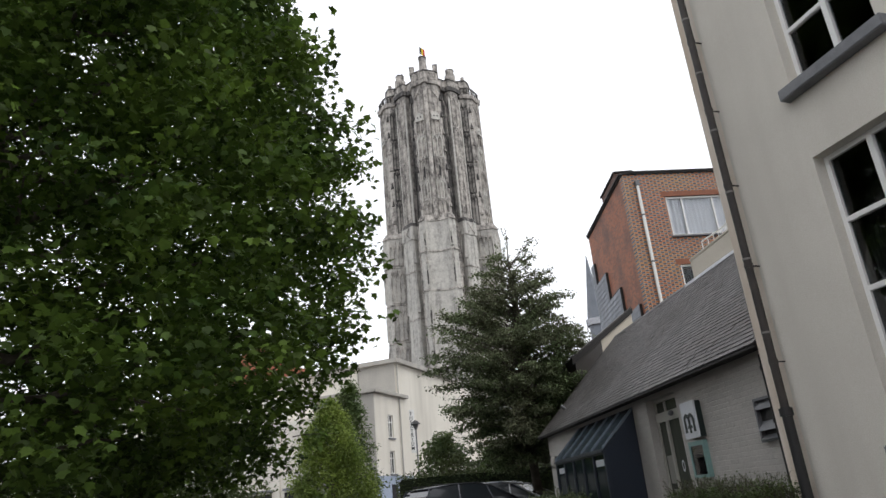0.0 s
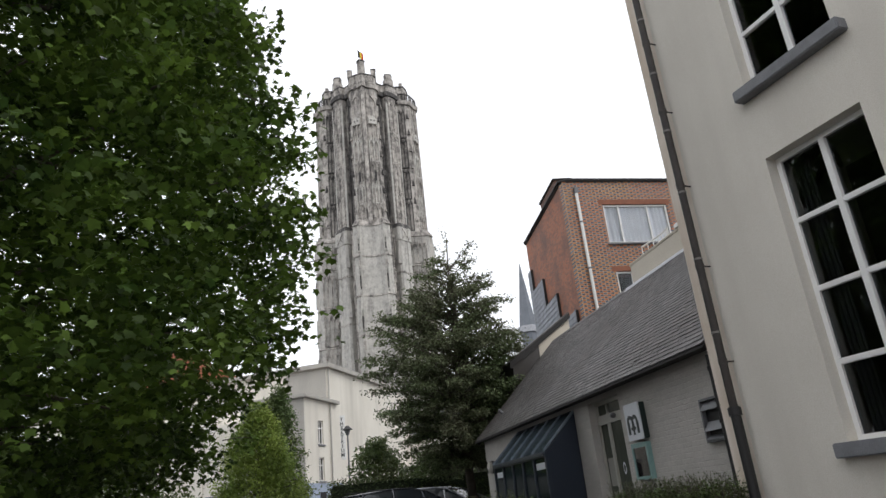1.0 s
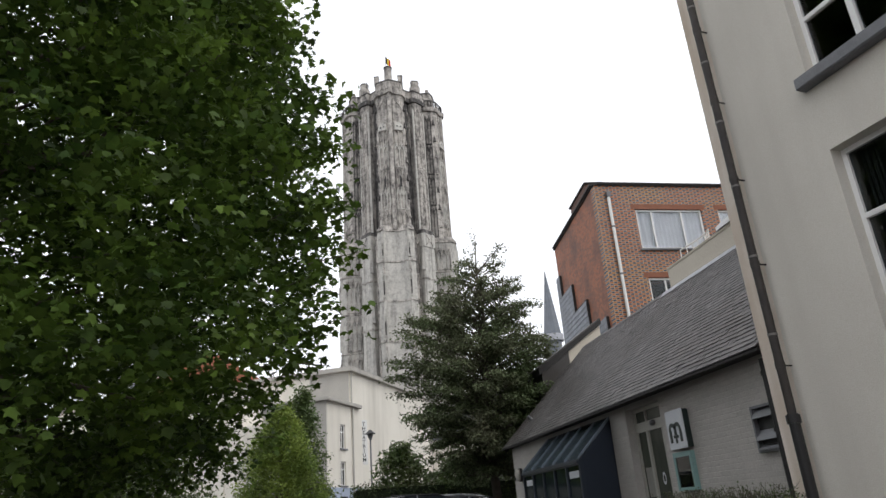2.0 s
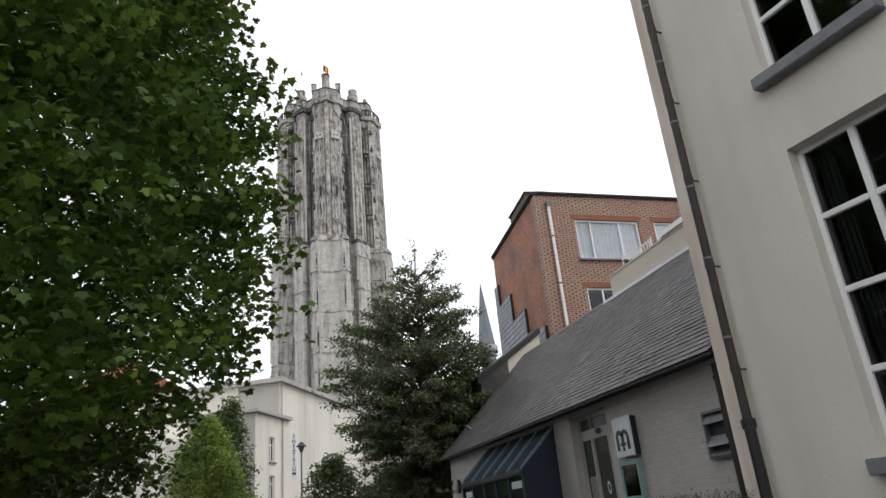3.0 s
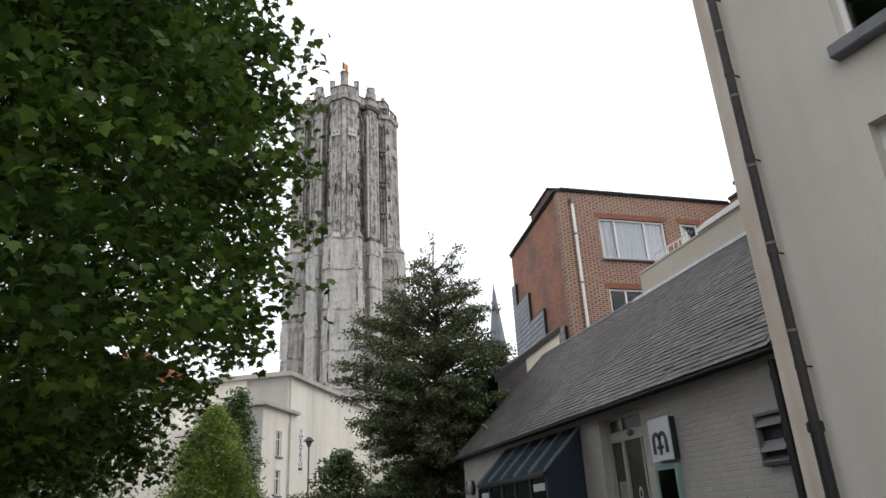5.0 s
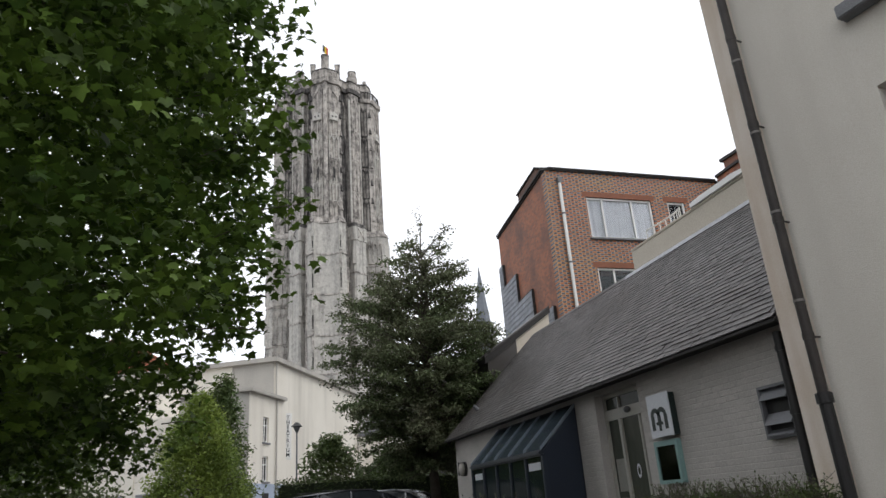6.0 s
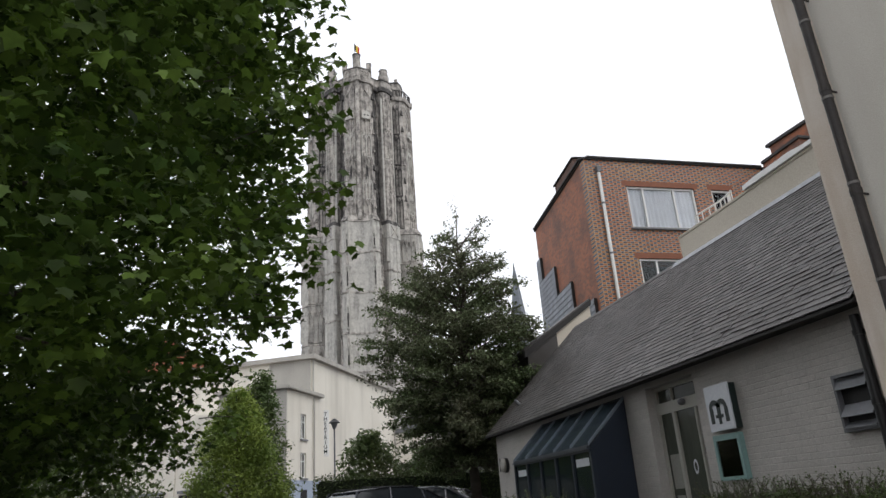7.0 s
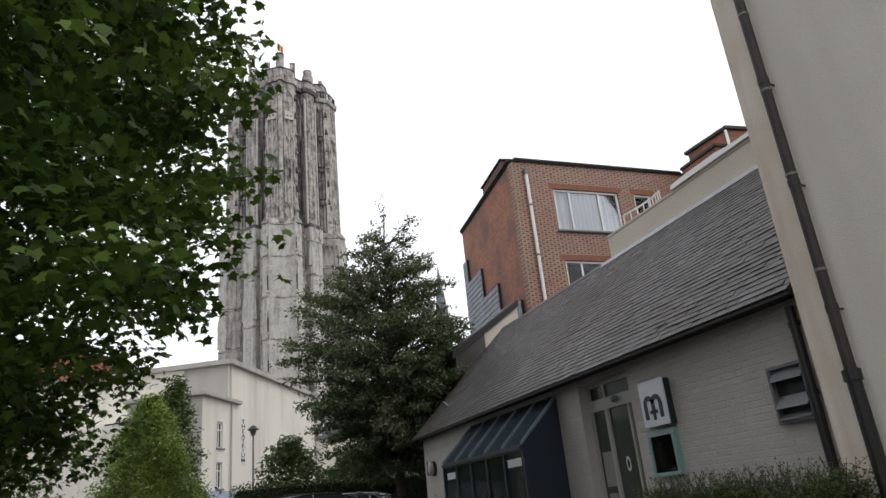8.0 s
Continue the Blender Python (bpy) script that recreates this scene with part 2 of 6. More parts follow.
POSTER_DARK = material("dark_notice_sheet", (0.035, 0.035, 0.037), 0.4, scale=9, amount=0.6, fine=40, bump=0.03)
SIGN_WHITE = material("white_sign_panel", (0.62, 0.645, 0.68), 0.4, scale=3, amount=0.1, fine=40, bump=0.02)
SIGN_GREEN = material("dark_green_sign", (0.01, 0.022, 0.02), 0.45, scale=4, fine=50, bump=0.03)
GREY_METAL = material("grey_painted_metal", (0.16, 0.165, 0.175), 0.45, metal=0.2, scale=5, amount=0.4, fine=50, bump=0.05)
DOOR_GREEN = diffuse_glass("dark_green_door_glass", (0.10, 0.11, 0.09), 0.7)
DIM_PAPER = material("dim_grey_paper", (0.27, 0.27, 0.24), 0.6, scale=6, amount=0.5, fine=40, bump=0.03)
CREAM_PAINT = material("cream_door_paint", (0.42, 0.415, 0.365), 0.5, scale=4, amount=0.25, fine=50, bump=0.05)
BRICK_FRONT = flemish_material("mixed_glazed_brick", (0.40, 0.125, 0.045), (0.04, 0.045, 0.06), (0.37, 0.31, 0.235), (0.42, 0.24, 0.065))
BRICK_SIDE = brick_material("weathered_red_brick", (0.36, 0.11, 0.045), (0.16, 0.06, 0.036), (0.24, 0.12, 0.075), (0.10, 0.055, 0.042), 1, 0.7)
SOOT_BRICK = material("sooty_brick", (0.12, 0.07, 0.055), 0.9, scale=3, fine=20, bump=0.3)
BRICK_LINTEL = material("red_brick_lintel", (0.24, 0.095, 0.055), 0.85, scale=4, fine=20, bump=0.3)
CURTAIN = material("pale_net_curtain", (0.80, 0.83, 0.88), 0.9, scale=3, amount=0.4, fine=12, bump=0.2, translucent=0.2)
STONE = stone_material("weathered_sandstone", (0.52, 0.485, 0.44), (0.065, 0.06, 0.058), 0.49, 0.66)
STONE_PALE = stone_material("cleaned_pale_sandstone", (0.53, 0.512, 0.47), (0.2, 0.19, 0.18), 0.52, 0.5)
# Soot on caps and copings; in the recesses also their shade, as colour.
STONE_DARK = stone_material("soot_and_shade_sandstone", (0.30, 0.28, 0.26), (0.055, 0.052, 0.05), 0.42, 0.8)
# Dark grey that paints the shade inside the tower's openings and niches.
HOLLOW_SHADE = material("hollow_shade_grey", (0.05, 0.05, 0.05), 0.9, scale=1, fine=4)
BARK = material("grey_bark", (0.07, 0.058, 0.045), 0.9, second=(0.12, 0.105, 0.085), scale=6, amount=0.8, fine=40, bump=0.8)
LEAF = material("plane_leaf", (0.108, 0.172, 0.028), 0.48, second=(0.03, 0.06, 0.014), scale=1.0, amount=0.95, fine=20, bump=0.1, random_shift=0.5, translucent=0.36, spec=0.18)
LEAF_DARK = material("dark_small_leaf", (0.14, 0.185, 0.09), 0.7, second=(0.135, 0.12, 0.092), scale=0.6, amount=0.7, fine=15, bump=0.1, random_shift=0.45, translucent=0.3, spec=0.08)
LEAF_LIGHT = material("light_green_leaf", (0.25, 0.32, 0.07), 0.55, second=(0.11, 0.18, 0.045), scale=0.9, amount=0.7, fine=15, bump=0.1, random_shift=0.3, translucent=0.35, spec=0.3)
LEAF_SHRUB = material("shrub_leaf", (0.10, 0.15, 0.055), 0.55, second=(0.11, 0.12, 0.045), scale=0.9, amount=0.7, fine=15, bump=0.1, random_shift=0.3, translucent=0.3, spec=0.3)
LEAF_HEDGE = material("hedge_leaf", (0.075, 0.115, 0.035), 0.6, second=(0.085, 0.10, 0.036), scale=1.8, amount=0.8, fine=15, bump=0.1, random_shift=0.35, translucent=0.25, spec=0.3)
ASPHALT = material("asphalt", (0.05, 0.05, 0.05), 0.9, second=(0.07, 0.068, 0.065), scale=0.8, amount=0.8, fine=120, bump=0.4)
CAR_GREY = material("dark_grey_car_paint", (0.05, 0.055, 0.065), 0.25, metal=0.6, scale=2, amount=0.1, fine=50, bump=0)
CAR_SILVER = material("silver_car_paint", (0.42, 0.43, 0.45), 0.25, metal=0.6, scale=2, amount=0.1, fine=50, bump=0)
RUBBER = material("black_rubber", (0.015, 0.015, 0.015), 0.8, scale=5, fine=60)
RED_TILE = material("red_roof_tile", (0.32, 0.11, 0.06), 0.8, second=(0.2, 0.08, 0.05), scale=1.5, amount=0.7, fine=10, bump=0.4)
BLUE_PAINT = material("pale_blue_painted_plinth", (0.36, 0.42, 0.52), 0.8, scale=1, amount=0.3, fine=20, bump=0.1)
FLAG_BLACK = material("black_flag_cloth", (0.02, 0.02, 0.02), 0.9, scale=3, fine=20)
FLAG_YELLOW = material("yellow_flag_cloth", (0.75, 0.52, 0.05), 0.9, scale=3, fine=20)
FLAG_RED = material("red_flag_cloth", (0.55, 0.04, 0.04), 0.9, scale=3, fine=20)


# ---- builders ----
def mesh_from(bm, name):
    me = bpy.data.meshes.new(name)
    bmesh.ops.recalc_face_normals(bm, faces=bm.faces)
    bm.to_mesh(me)
    bm.free()
    return me


def part(name, bm, mat, parent=None, label="", smooth=False):
    """Links a bmesh as one mesh object, under its thing or part."""
    me = mesh_from(bm, name)
    me.materials.append(mat)
    if smooth:
        me.polygons.foreach_set("use_smooth", [True] * len(me.polygons))
    ob = new(name, me)
    if parent is not None:
        ob.parent = parent
        ob.matrix_parent_inverse = parent.matrix_basis.inverted() if parent.parent is None else Matrix()
    if label:
        tagged(ob, label)
    return ob


def thing(name, label, category, group="", kind="", at=(0, 0, 0)):
    ob = new(name)
    ob.empty_display_size = 0.1
    ob.matrix_basis = Matrix.Translation(at)
    return tagged(ob, label, category, group, kind)


def box(bm, x0, x1, y0, y1, z0, z1, m=None):
    vs = [bm.verts.new((x, y, z) if m is None else m @ Vector((x, y, z))) for x in (x0, x1) for y in (y0, y1) for z in (z0, z1)]
    for f in ((0, 1, 3, 2), (4, 6, 7, 5), (0, 4, 5, 1), (2, 3, 7, 6), (0, 2, 6, 4), (1, 5, 7, 3)):
        bm.faces.new([vs[i] for i in f])
    return bm


def one_box(x0, x1, y0, y1, z0, z1, m=None, bevel=0.0):
    bm = box(bmesh.new(), x0, x1, y0, y1, z0, z1, m)
    if bevel:
        bmesh.ops.bevel(bm, geom=bm.edges[:], offset=bevel, segments=2, affect='EDGES')
    return bm


def prism(bm, pts, z0, z1, top=1.0, centre=None):
    """An upright prism on a plan polygon; its top may be drawn in towards the centre."""
    cx = centre[0] if centre else sum(p[0] for p in pts) / len(pts)
    cy = centre[1] if centre else sum(p[1] for p in pts) / len(pts)
    lo = [bm.verts.new((x, y, z0)) for x, y in pts]
    hi = [bm.verts.new((cx + (x - cx) * top, cy + (y - cy) * top, z1)) for x, y in pts]
    k = len(pts)
    for i in range(k):
        bm.faces.new((lo[i], lo[(i + 1) % k], hi[(i + 1) % k], hi[i]))
    bm.faces.new(lo[::-1])
    bm.faces.new(hi)
    return bm


def extrude_profile(bm, pts, a, b, m=None, axis="y"):
    """A solid with the profile pts (u, z), run from a to b along an axis."""
    def place(u, w, z):
        v = Vector((u, w, z)) if axis == "y" else Vector((w, u, z))
        return v if m is None else m @ v
    lo = [bm.verts.new(place(u, a, z)) for u, z in pts]
    hi = [bm.verts.new(place(u, b, z)) for u, z in pts]
    k = len(pts)
    for i in range(k):
        bm.faces.new((lo[i], lo[(i + 1) % k], hi[(i + 1) % k], hi[i]))
    bm.faces.new(lo[::-1])
    bm.faces.new(hi)
    return bm


def tube(bm, p, q, r0, r1=None, sides=10):
    """A tapered round bar from p to q."""
    r1 = r0 if r1 is None else r1
    p, q = Vector(p), Vector(q)
    turn = (q - p).to_track_quat("Z", "Y").to_matrix()
    rings = []
    for c, r in ((p, r0), (q, r1)):
        rings.append([bm.verts.new(c + turn @ Vector((r * math.cos(2 * math.pi * i / sides), r * math.sin(2 * math.pi * i / sides), 0))) for i in range(sides)])
    for i in range(sides):
        bm.faces.new((rings[0][i], rings[0][(i + 1) % sides], rings[1][(i + 1) % sides], rings[1][i]))
    bm.faces.new(rings[0][::-1])
    bm.faces.new(rings[1])
    return bm


def raw_mesh(name, verts, faces, mat):
    me = bpy.data.meshes.new(name)
    me.from_pydata(verts, [], faces)
    me.materials.append(mat)
    return me


# maple-like leaf outline, unit length along y
LOBED = [(0, 0), (0.15, 0.06), (0.5, 0.03), (0.4, 0.26), (0.64, 0.55), (0.32, 0.56), (0.0, 1.0), (-0.32, 0.56), (-0.64, 0.55), (-0.4, 0.26), (-0.5, 0.03), (-0.15, 0.06)]
OVAL = [(0, 0), (0.26, 0.3), (0.2, 0.7), (0, 1.0), (-0.2, 0.7), (-0.26, 0.3)]


def leaf_mesh(name, centres, size, outline, mat, rng, droop=0.5, spread=0.3):
    """Many single leaves in one mesh, each with its own turn, tilt and size."""
    k = len(outline)
    pts = np.array([(x, y, -0.25 * abs(x) - 0.15 * y * y) for x, y in outline])
    c = np.asarray(centres)
    n = len(c)
    yaw = rng.uniform(0, 2 * np.pi, n)
    tilt = rng.normal(-droop, 0.45, n)
    roll = rng.normal(0, 0.5, n)
    sz = size * rng.uniform(1 - spread, 1 + spread, n)
    cy, sy, ct, st, cr, sr = np.cos(yaw), np.sin(yaw), np.cos(tilt), np.sin(tilt), np.cos(roll), np.sin(roll)
    p = pts[None, :, :] * sz[:, None, None]
    x = p[:, :, 0] * cr[:, None] + p[:, :, 2] * sr[:, None]
    z = -p[:, :, 0] * sr[:, None] + p[:, :, 2] * cr[:, None]
    y = p[:, :, 1]
    y, z = y * ct[:, None] - z * st[:, None], y * st[:, None] + z * ct[:, None]
    x, y = x * cy[:, None] - y * sy[:, None], x * sy[:, None] + y * cy[:, None]
    v = np.stack([x, y, z], axis=2) + c[:, None, :]
    me = bpy.data.meshes.new(name)
    me.vertices.add(n * k)
    me.vertices.foreach_set("co", v.reshape(-1))
    me.loops.add(n * k)
    me.loops.foreach_set("vertex_index", np.arange(n * k, dtype=np.int32))
    me.polygons.add(n)
    me.polygons.foreach_set("loop_start", np.arange(0, n * k, k, dtype=np.int32))
    me.update(calc_edges=True)
    me.validate()
    me.materials.append(mat)
    return me


# ---- ground ----
bm = bmesh.new()
box(bm, -400, 400, -300, 600, -0.3, 0.0)
tagged(part("ground", bm, ASPHALT), "dark grey asphalt ground of the yard and street", "ground", kind="structure")


# Unseen walls, added to keep low sky light off the house fronts.
def sky_block_walls():
    for nm, x0, x1, y0, y1, h, lab in (("sky_block_west", -9.3, -9.0, -14, 4, 3.4, "unseen plain brick wall added along the yard to block low sky"), ("sky_block_south", -9.0, 6.0, -14.3, -14.0, 6.0, "unseen plain brick wall added behind the walk to block low sky")):
        w = thing(nm, lab, "wall", kind="structure", at=(x0, y0, 0))
        part("brickwork", one_box(x0, x1, y0, y1, 0, h), BRICK_SIDE, w)
        part("coping", one_box(x0 - 0.05, x1 + 0.05, y0, y1, h, h + 0.08, None, 0.01), BLUESTONE, w)


sky_block_walls()


# ---- tall plastered house beside the walk ----
# local frame: x along the wall, away from the walk's start; y outwards from the wall; z up
WALL = Matrix.Translation((4.95, 6.62, 0)) @ Matrix(((-0.182, -0.983, 0, 0), (0.983, -0.182, 0, 0), (0, 0, 1, 0), (0, 0, 0, 1)))


def plaster_house():
    house = thing("plastered_house", "tall cream-plastered house with white sash-barred windows and a brown downpipe", "house", at=(5.5, 4, 0))
    zb, zt = (1.13, 4.23), (5.13, 8.25)
    x0, x1 = -1.2, 0.0
    bm = bmesh.new()
    for a, b, z0, z1 in ((-14, x0, 0, 11), (x1, 1.2, 0, 11), (x0, x1, 0, zb[0]), (x0, x1, zb[1], zt[0]), (x0, x1, zt[1], 11)):
        box(bm, a, b, -0.35, 0, z0, z1, WALL)
    bmesh.ops.remove_doubles(bm, verts=bm.verts, dist=0.0005)
    bmesh.ops.delete(bm, geom=[f for f in bm.faces if sum(1 for e in f.edges if len(e.link_faces) > 2) == 4], context='FACES_ONLY')
    part("wall", bm, PLASTER, house)
    bm = bmesh.new()
    extr = [(1.2, 0.0), (1.6, 0.0), (1.6, -0.35), (1.2, -0.35)]
    lo = [bm.verts.new(WALL @ Vector((u, v, 0))) for u, v in extr]
    hi = [bm.verts.new(WALL @ Vector((u, v, 11))) for u, v in extr]
    for i in range(4):
        bm.faces.new((lo[i], lo[(i + 1) % 4], hi[(i + 1) % 4], hi[i]))
    bm.faces.new(hi)
    bmesh.ops.bevel(bm, geom=[e for e in bm.edges if abs(e.verts[0].co.z - e.verts[1].co.z) > 5 and (WALL.inverted() @ e.verts[0].co).x > 1.5], offset=0.05, segments=4, affect='EDGES')
    part("corner_strip", bm, PLASTER_CORNER, house, "paler stained plaster corner strip", smooth=False)
    bm = bmesh.new()
    box(bm, 1.3, 1.6, -8, -0.351, 0, 11, WALL)
    box(bm, -14, 1.58, -8.3, -8, 0, 11, WALL)
    box(bm, -14, 1.58, -8, -0.35, 11, 11.2, WALL)
    box(bm, -14.3, -14, -8, -0.2, 0, 11, WALL)
    part("rear_wall", bm, PLASTER, house)
    for z0, z1 in (zb, zt):
        window = part("window", one_box(x0 - 0.1, x1 + 0.1, -1.5, -1.45, z0 - 0.1, z1 + 0.1, WALL), ROOM_SHADE, house, "tall white-barred window over a dark room")
        bm = bmesh.new()
        f = 0.055
        for a, b, c, d in ((x0, x0 + f, z0, z1), (x1 - f, x1, z0, z1), (x0 + f, x1 - f, z0, z0 + f), (x0 + f, x1 - f, z1 - f, z1)):
            box(bm, a, b, -0.22, -0.15, c, d, WALL)
        part("window_frame", bm, WHITE_PAINT, window)
        mid = (x0 + x1) / 2
        part("mullion", one_box(mid - 0.035, mid + 0.035, -0.215, -0.135, z0 + f, z1 - f, WALL, 0.006), WHITE_PAINT, window)
        for k in range(1, 4):
            z = z0 + (z1 - z0) * k / 4
            for a, b in ((x0 + f, mid - 0.035), (mid + 0.035, x1 - f)):
                part("glazing_bar", one_box(a, b, -0.21, -0.142, z - 0.03, z + 0.03, WALL, 0.006), WHITE_PAINT, window)
        for k in range(4):
            za, zc = z0 + (z1 - z0) * k / 4, z0 + (z1 - z0) * (k + 1) / 4
            for a, b in ((x0 + f, mid - 0.03), (mid + 0.03, x1 - f)):
                p = part("pane", one_box(a, b, -0.187, -0.182, za + 0.03, zc - 0.03, WALL), WINDOW_GLASS, window)
                p.visible_shadow = False
        sill = one_box(x0 - 0.14, x1 + 0.08, -0.2, 0.14, z0 - 0.145, z0 - 0.002, WALL, 0.012)
        part("window_sill", sill, BLUESTONE, window, "grey bluestone sill")
    # curtain edge inside the lower window
    bm = bmesh.new()
    for k in range(6):
        tube(bm, WALL @ Vector((-0.09 - 0.03 * k, -0.34 - 0.02 * (k % 2), 1.15)), WALL @ Vector((-0.09 - 0.03 * k, -0.34 - 0.02 * (k % 2), 4.2)), 0.02, sides=6)
    part("curtain", bm, GREY_METAL, house, "dark drawn-back curtain")
    pipe = thing("downpipe", "brown painted zinc downpipe with black cast-iron foot", "downpipe", at=tuple(WALL @ Vector((1.175, 0.165, 0))))
    bm = bmesh.new()
    tube(bm, WALL @ Vector((1.175, 0.165, 1.66)), WALL @ Vector((1.175, 0.165, 11)), 0.048, sides=16)
    part("pipe", bm, BROWN_ZINC, pipe, smooth=False)
    for z in (2.525, 3.447, 4.35, 5.24, 6.13, 7.02, 7.9, 8.8):
        bm = bmesh.new()
        tube(bm, WALL @ Vector((1.175, 0.165, z - 0.012)), WALL @ Vector((1.175, 0.165, z + 0.012)), 0.054, sides=16)
        part("joint_ring", bm, ZINC_JOINT, pipe)
    for z in (2.18, 3.36, 4.452, 5.55, 6.65):
        bm = bmesh.new()
        tube(bm, WALL @ Vector((1.175, 0.165, z - 0.03)), WALL @ Vector((1.175, 0.165, z + 0.03)), 0.054, sides=16)
        box(bm, 1.168, 1.182, 0.0, 0.165, z - 0.008, z + 0.008, WALL)
        part("bracket", bm, BROWN_ZINC, pipe)
    bm = bmesh.new()
    tube(bm, WALL @ Vector((1.175, 0.165, 0)), WALL @ Vector((1.175, 0.165, 1.66)), 0.058, sides=16)
    tube(bm, WALL @ Vector((1.175, 0.165, 1.56)), WALL @ Vector((1.175, 0.165, 1.65)), 0.075, sides=16)
    part("foot_pipe", bm, BLACK_IRON, pipe, "black cast-iron foot pipe")


plaster_house()


# ---- low white-brick annexe with a slate roof ----
EAVE_X, EAVE_Z, RIDGE_X, RIDGE_Z = 4.68, 2.5, 7.5, 5.3
Y0, Y1 = 8.22, 20.3
SLOPE = math.atan2(RIDGE_Z - EAVE_Z, RIDGE_X - EAVE_X)


def annexe():
    house = thing("annexe", "low white-painted brick annexe with a steep grey slate roof", "building", at=(6.5, 14, 0))
    bm = bmesh.new()
    box(bm, 4.96, 5.2, Y0, 11.4, 0, 2.62)
    box(bm, 4.96, 5.2, 12.68, Y1, 0, 2.62)
    box(bm, 4.96, 5.2, 11.4, 12.68, 2.4, 2.62)
    part("front_wall", bm, WHITE_JOINT, house)
    bm = bmesh.new()
    extrude_profile(bm, [(5.2, 0), (10, 0), (10, 2.9), (RIDGE_X, RIDGE_Z - 0.15), (5.2, 2.85)], Y1 - 0.3, Y1 - 0.06)
    part("gable_wall", bm, WHITE_JOINT, house)
    bm = bmesh.new()
    extrude_profile(bm, [(5.2, 0), (10, 0), (10, 2.9), (RIDGE_X, RIDGE_Z - 0.15), (5.2, 2.85)], Y0 + 0.05, Y0 + 0.3)
    part("gable_wall", bm, WHITE_JOINT, house)
    # roof slab, under the slates
    n = Vector((-math.sin(SLOPE), 0, math.cos(SLOPE)))
    d = Vector((math.cos(SLOPE), 0, math.sin(SLOPE)))
    L = (RIDGE_X - EAVE_X) / math.cos(SLOPE)
    e = Vector((EAVE_X, 0, EAVE_Z))
    bm = bmesh.new()
    prof = [e - n * 0.09 + d * 0.06, e - n * 0.02 + d * 0.02, e - n * 0.02 + d * (L + 0.02), e - n * 0.14 + d * (L - 0.1)]
    extrude_profile(bm, [(p.x, p.z) for p in prof], Y0, Y1)
    extrude_profile(bm, [(RIDGE_X, RIDGE_Z), (RIDGE_X, RIDGE_Z - 0.2), (10.2, 2.6), (10.2, 2.8)], Y0, Y1)
    part("roof", bm, SLATE, house, "grey slate roof")
    bm = bmesh.new()
    box(bm, EAVE_X - 0.005, EAVE_X + 0.03, Y0, Y1, EAVE_Z - 0.04, EAVE_Z - 0.01)
    part("fascia", bm, BLACK_WOOD, house, "black timber fascia")
    part("soffit", box(bmesh.new(), EAVE_X + 0.03, 4.96, Y0, Y1, EAVE_Z - 0.012, EAVE_Z + 0.008), BLACK_WOOD, house, "black timber soffit")
    bm = bmesh.new()
    extrude_profile(bm, [(p.x, p.z) for p in (e + d * 0.02 - n * 0.15, e + d * 0.02 + n * 0.01, e + d * L + n * 0.01, e + d * L - n * 0.15)], Y1, Y1 + 0.04)
    part("verge_board", bm, BLACK_WOOD, house, "black timber verge board")
    bm = bmesh.new()
    extrude_profile(bm, [(RIDGE_X - 0.12, RIDGE_Z - 0.09), (RIDGE_X - 0.02, RIDGE_Z + 0.03), (RIDGE_X + 0.09, RIDGE_Z + 0.03), (RIDGE_X + 0.09, RIDGE_Z - 0.06)], Y0, 15.05)
    part("flashing", bm, LEAD, house, "pale lead flashing along the ridge")
    bm = bmesh.new()
    extrude_profile(bm, [(RIDGE_X - 0.1, RIDGE_Z - 0.07), (RIDGE_X, RIDGE_Z + 0.035), (RIDGE_X + 0.1, RIDGE_Z - 0.07)], 15.05, Y1)
    part("ridge_cap", bm, SLATE, house, "dark slate ridge cap")
    vent = part("roof_vent", tube(bmesh.new(), e + d * 0.9 + Vector((0, 19.3, 0)), e + d * 0.9 + n * 0.16 + Vector((0, 19.3, 0)), 0.05, 0.04), GREY_METAL, house, "small roof vent pipe")
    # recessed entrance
    # dark sheet behind the door glass paints the shade of the hall
    entrance = part("entrance_door", box(bmesh.new(), 5.5, 5.56, 11.2, 12.9, 0, 2.6), ROOM_SHADE, house, "dark glazed entrance door in a cream frame")
    X = 5.1
    bm = bmesh.new()
    for a, b, c, dd in ((11.4, 11.46, 0, 2.4), (12.62, 12.68, 0, 2.4), (11.46, 12.62, 2.34, 2.4), (11.46, 12.62, 2.0, 2.16)):
        box(bm, X, X + 0.07, a, b, c, dd)
    part("door_frame", bm, CREAM_PAINT, entrance)
    part("post", one_box(X - 0.01, X + 0.06, 12.2, 12.27, 0, 2.0, None, 0.006), CREAM_PAINT, entrance)
    part("post", one_box(X - 0.01, X + 0.06, 11.66, 11.7, 0, 2.0, None, 0.006), CREAM_PAINT, entrance)
    part("transom_bar", one_box(X - 0.005, X + 0.06, 12.2, 12.24, 2.16, 2.34, None, 0.005), CREAM_PAINT, entrance)
    for a, b, c, dd in ((11.46, 11.66, 0.05, 2.0), (11.7, 12.2, 0.05, 2.0), (12.27, 12.62, 0.05, 2.0), (11.46, 12.2, 2.16, 2.34), (12.24, 12.62, 2.16, 2.34)):
        part("pane", box(bmesh.new(), X + 0.03, X + 0.035, a, b, c, dd), DOOR_GREEN, entrance)
    bm = bmesh.new()
    ring = []
    for i in range(20):
        a = 2 * math.pi * i / 20
        ring.append(((X + 0.026), 11.95 + 0.055 * math.cos(a), 1.22 + 0.1 * math.sin(a)))
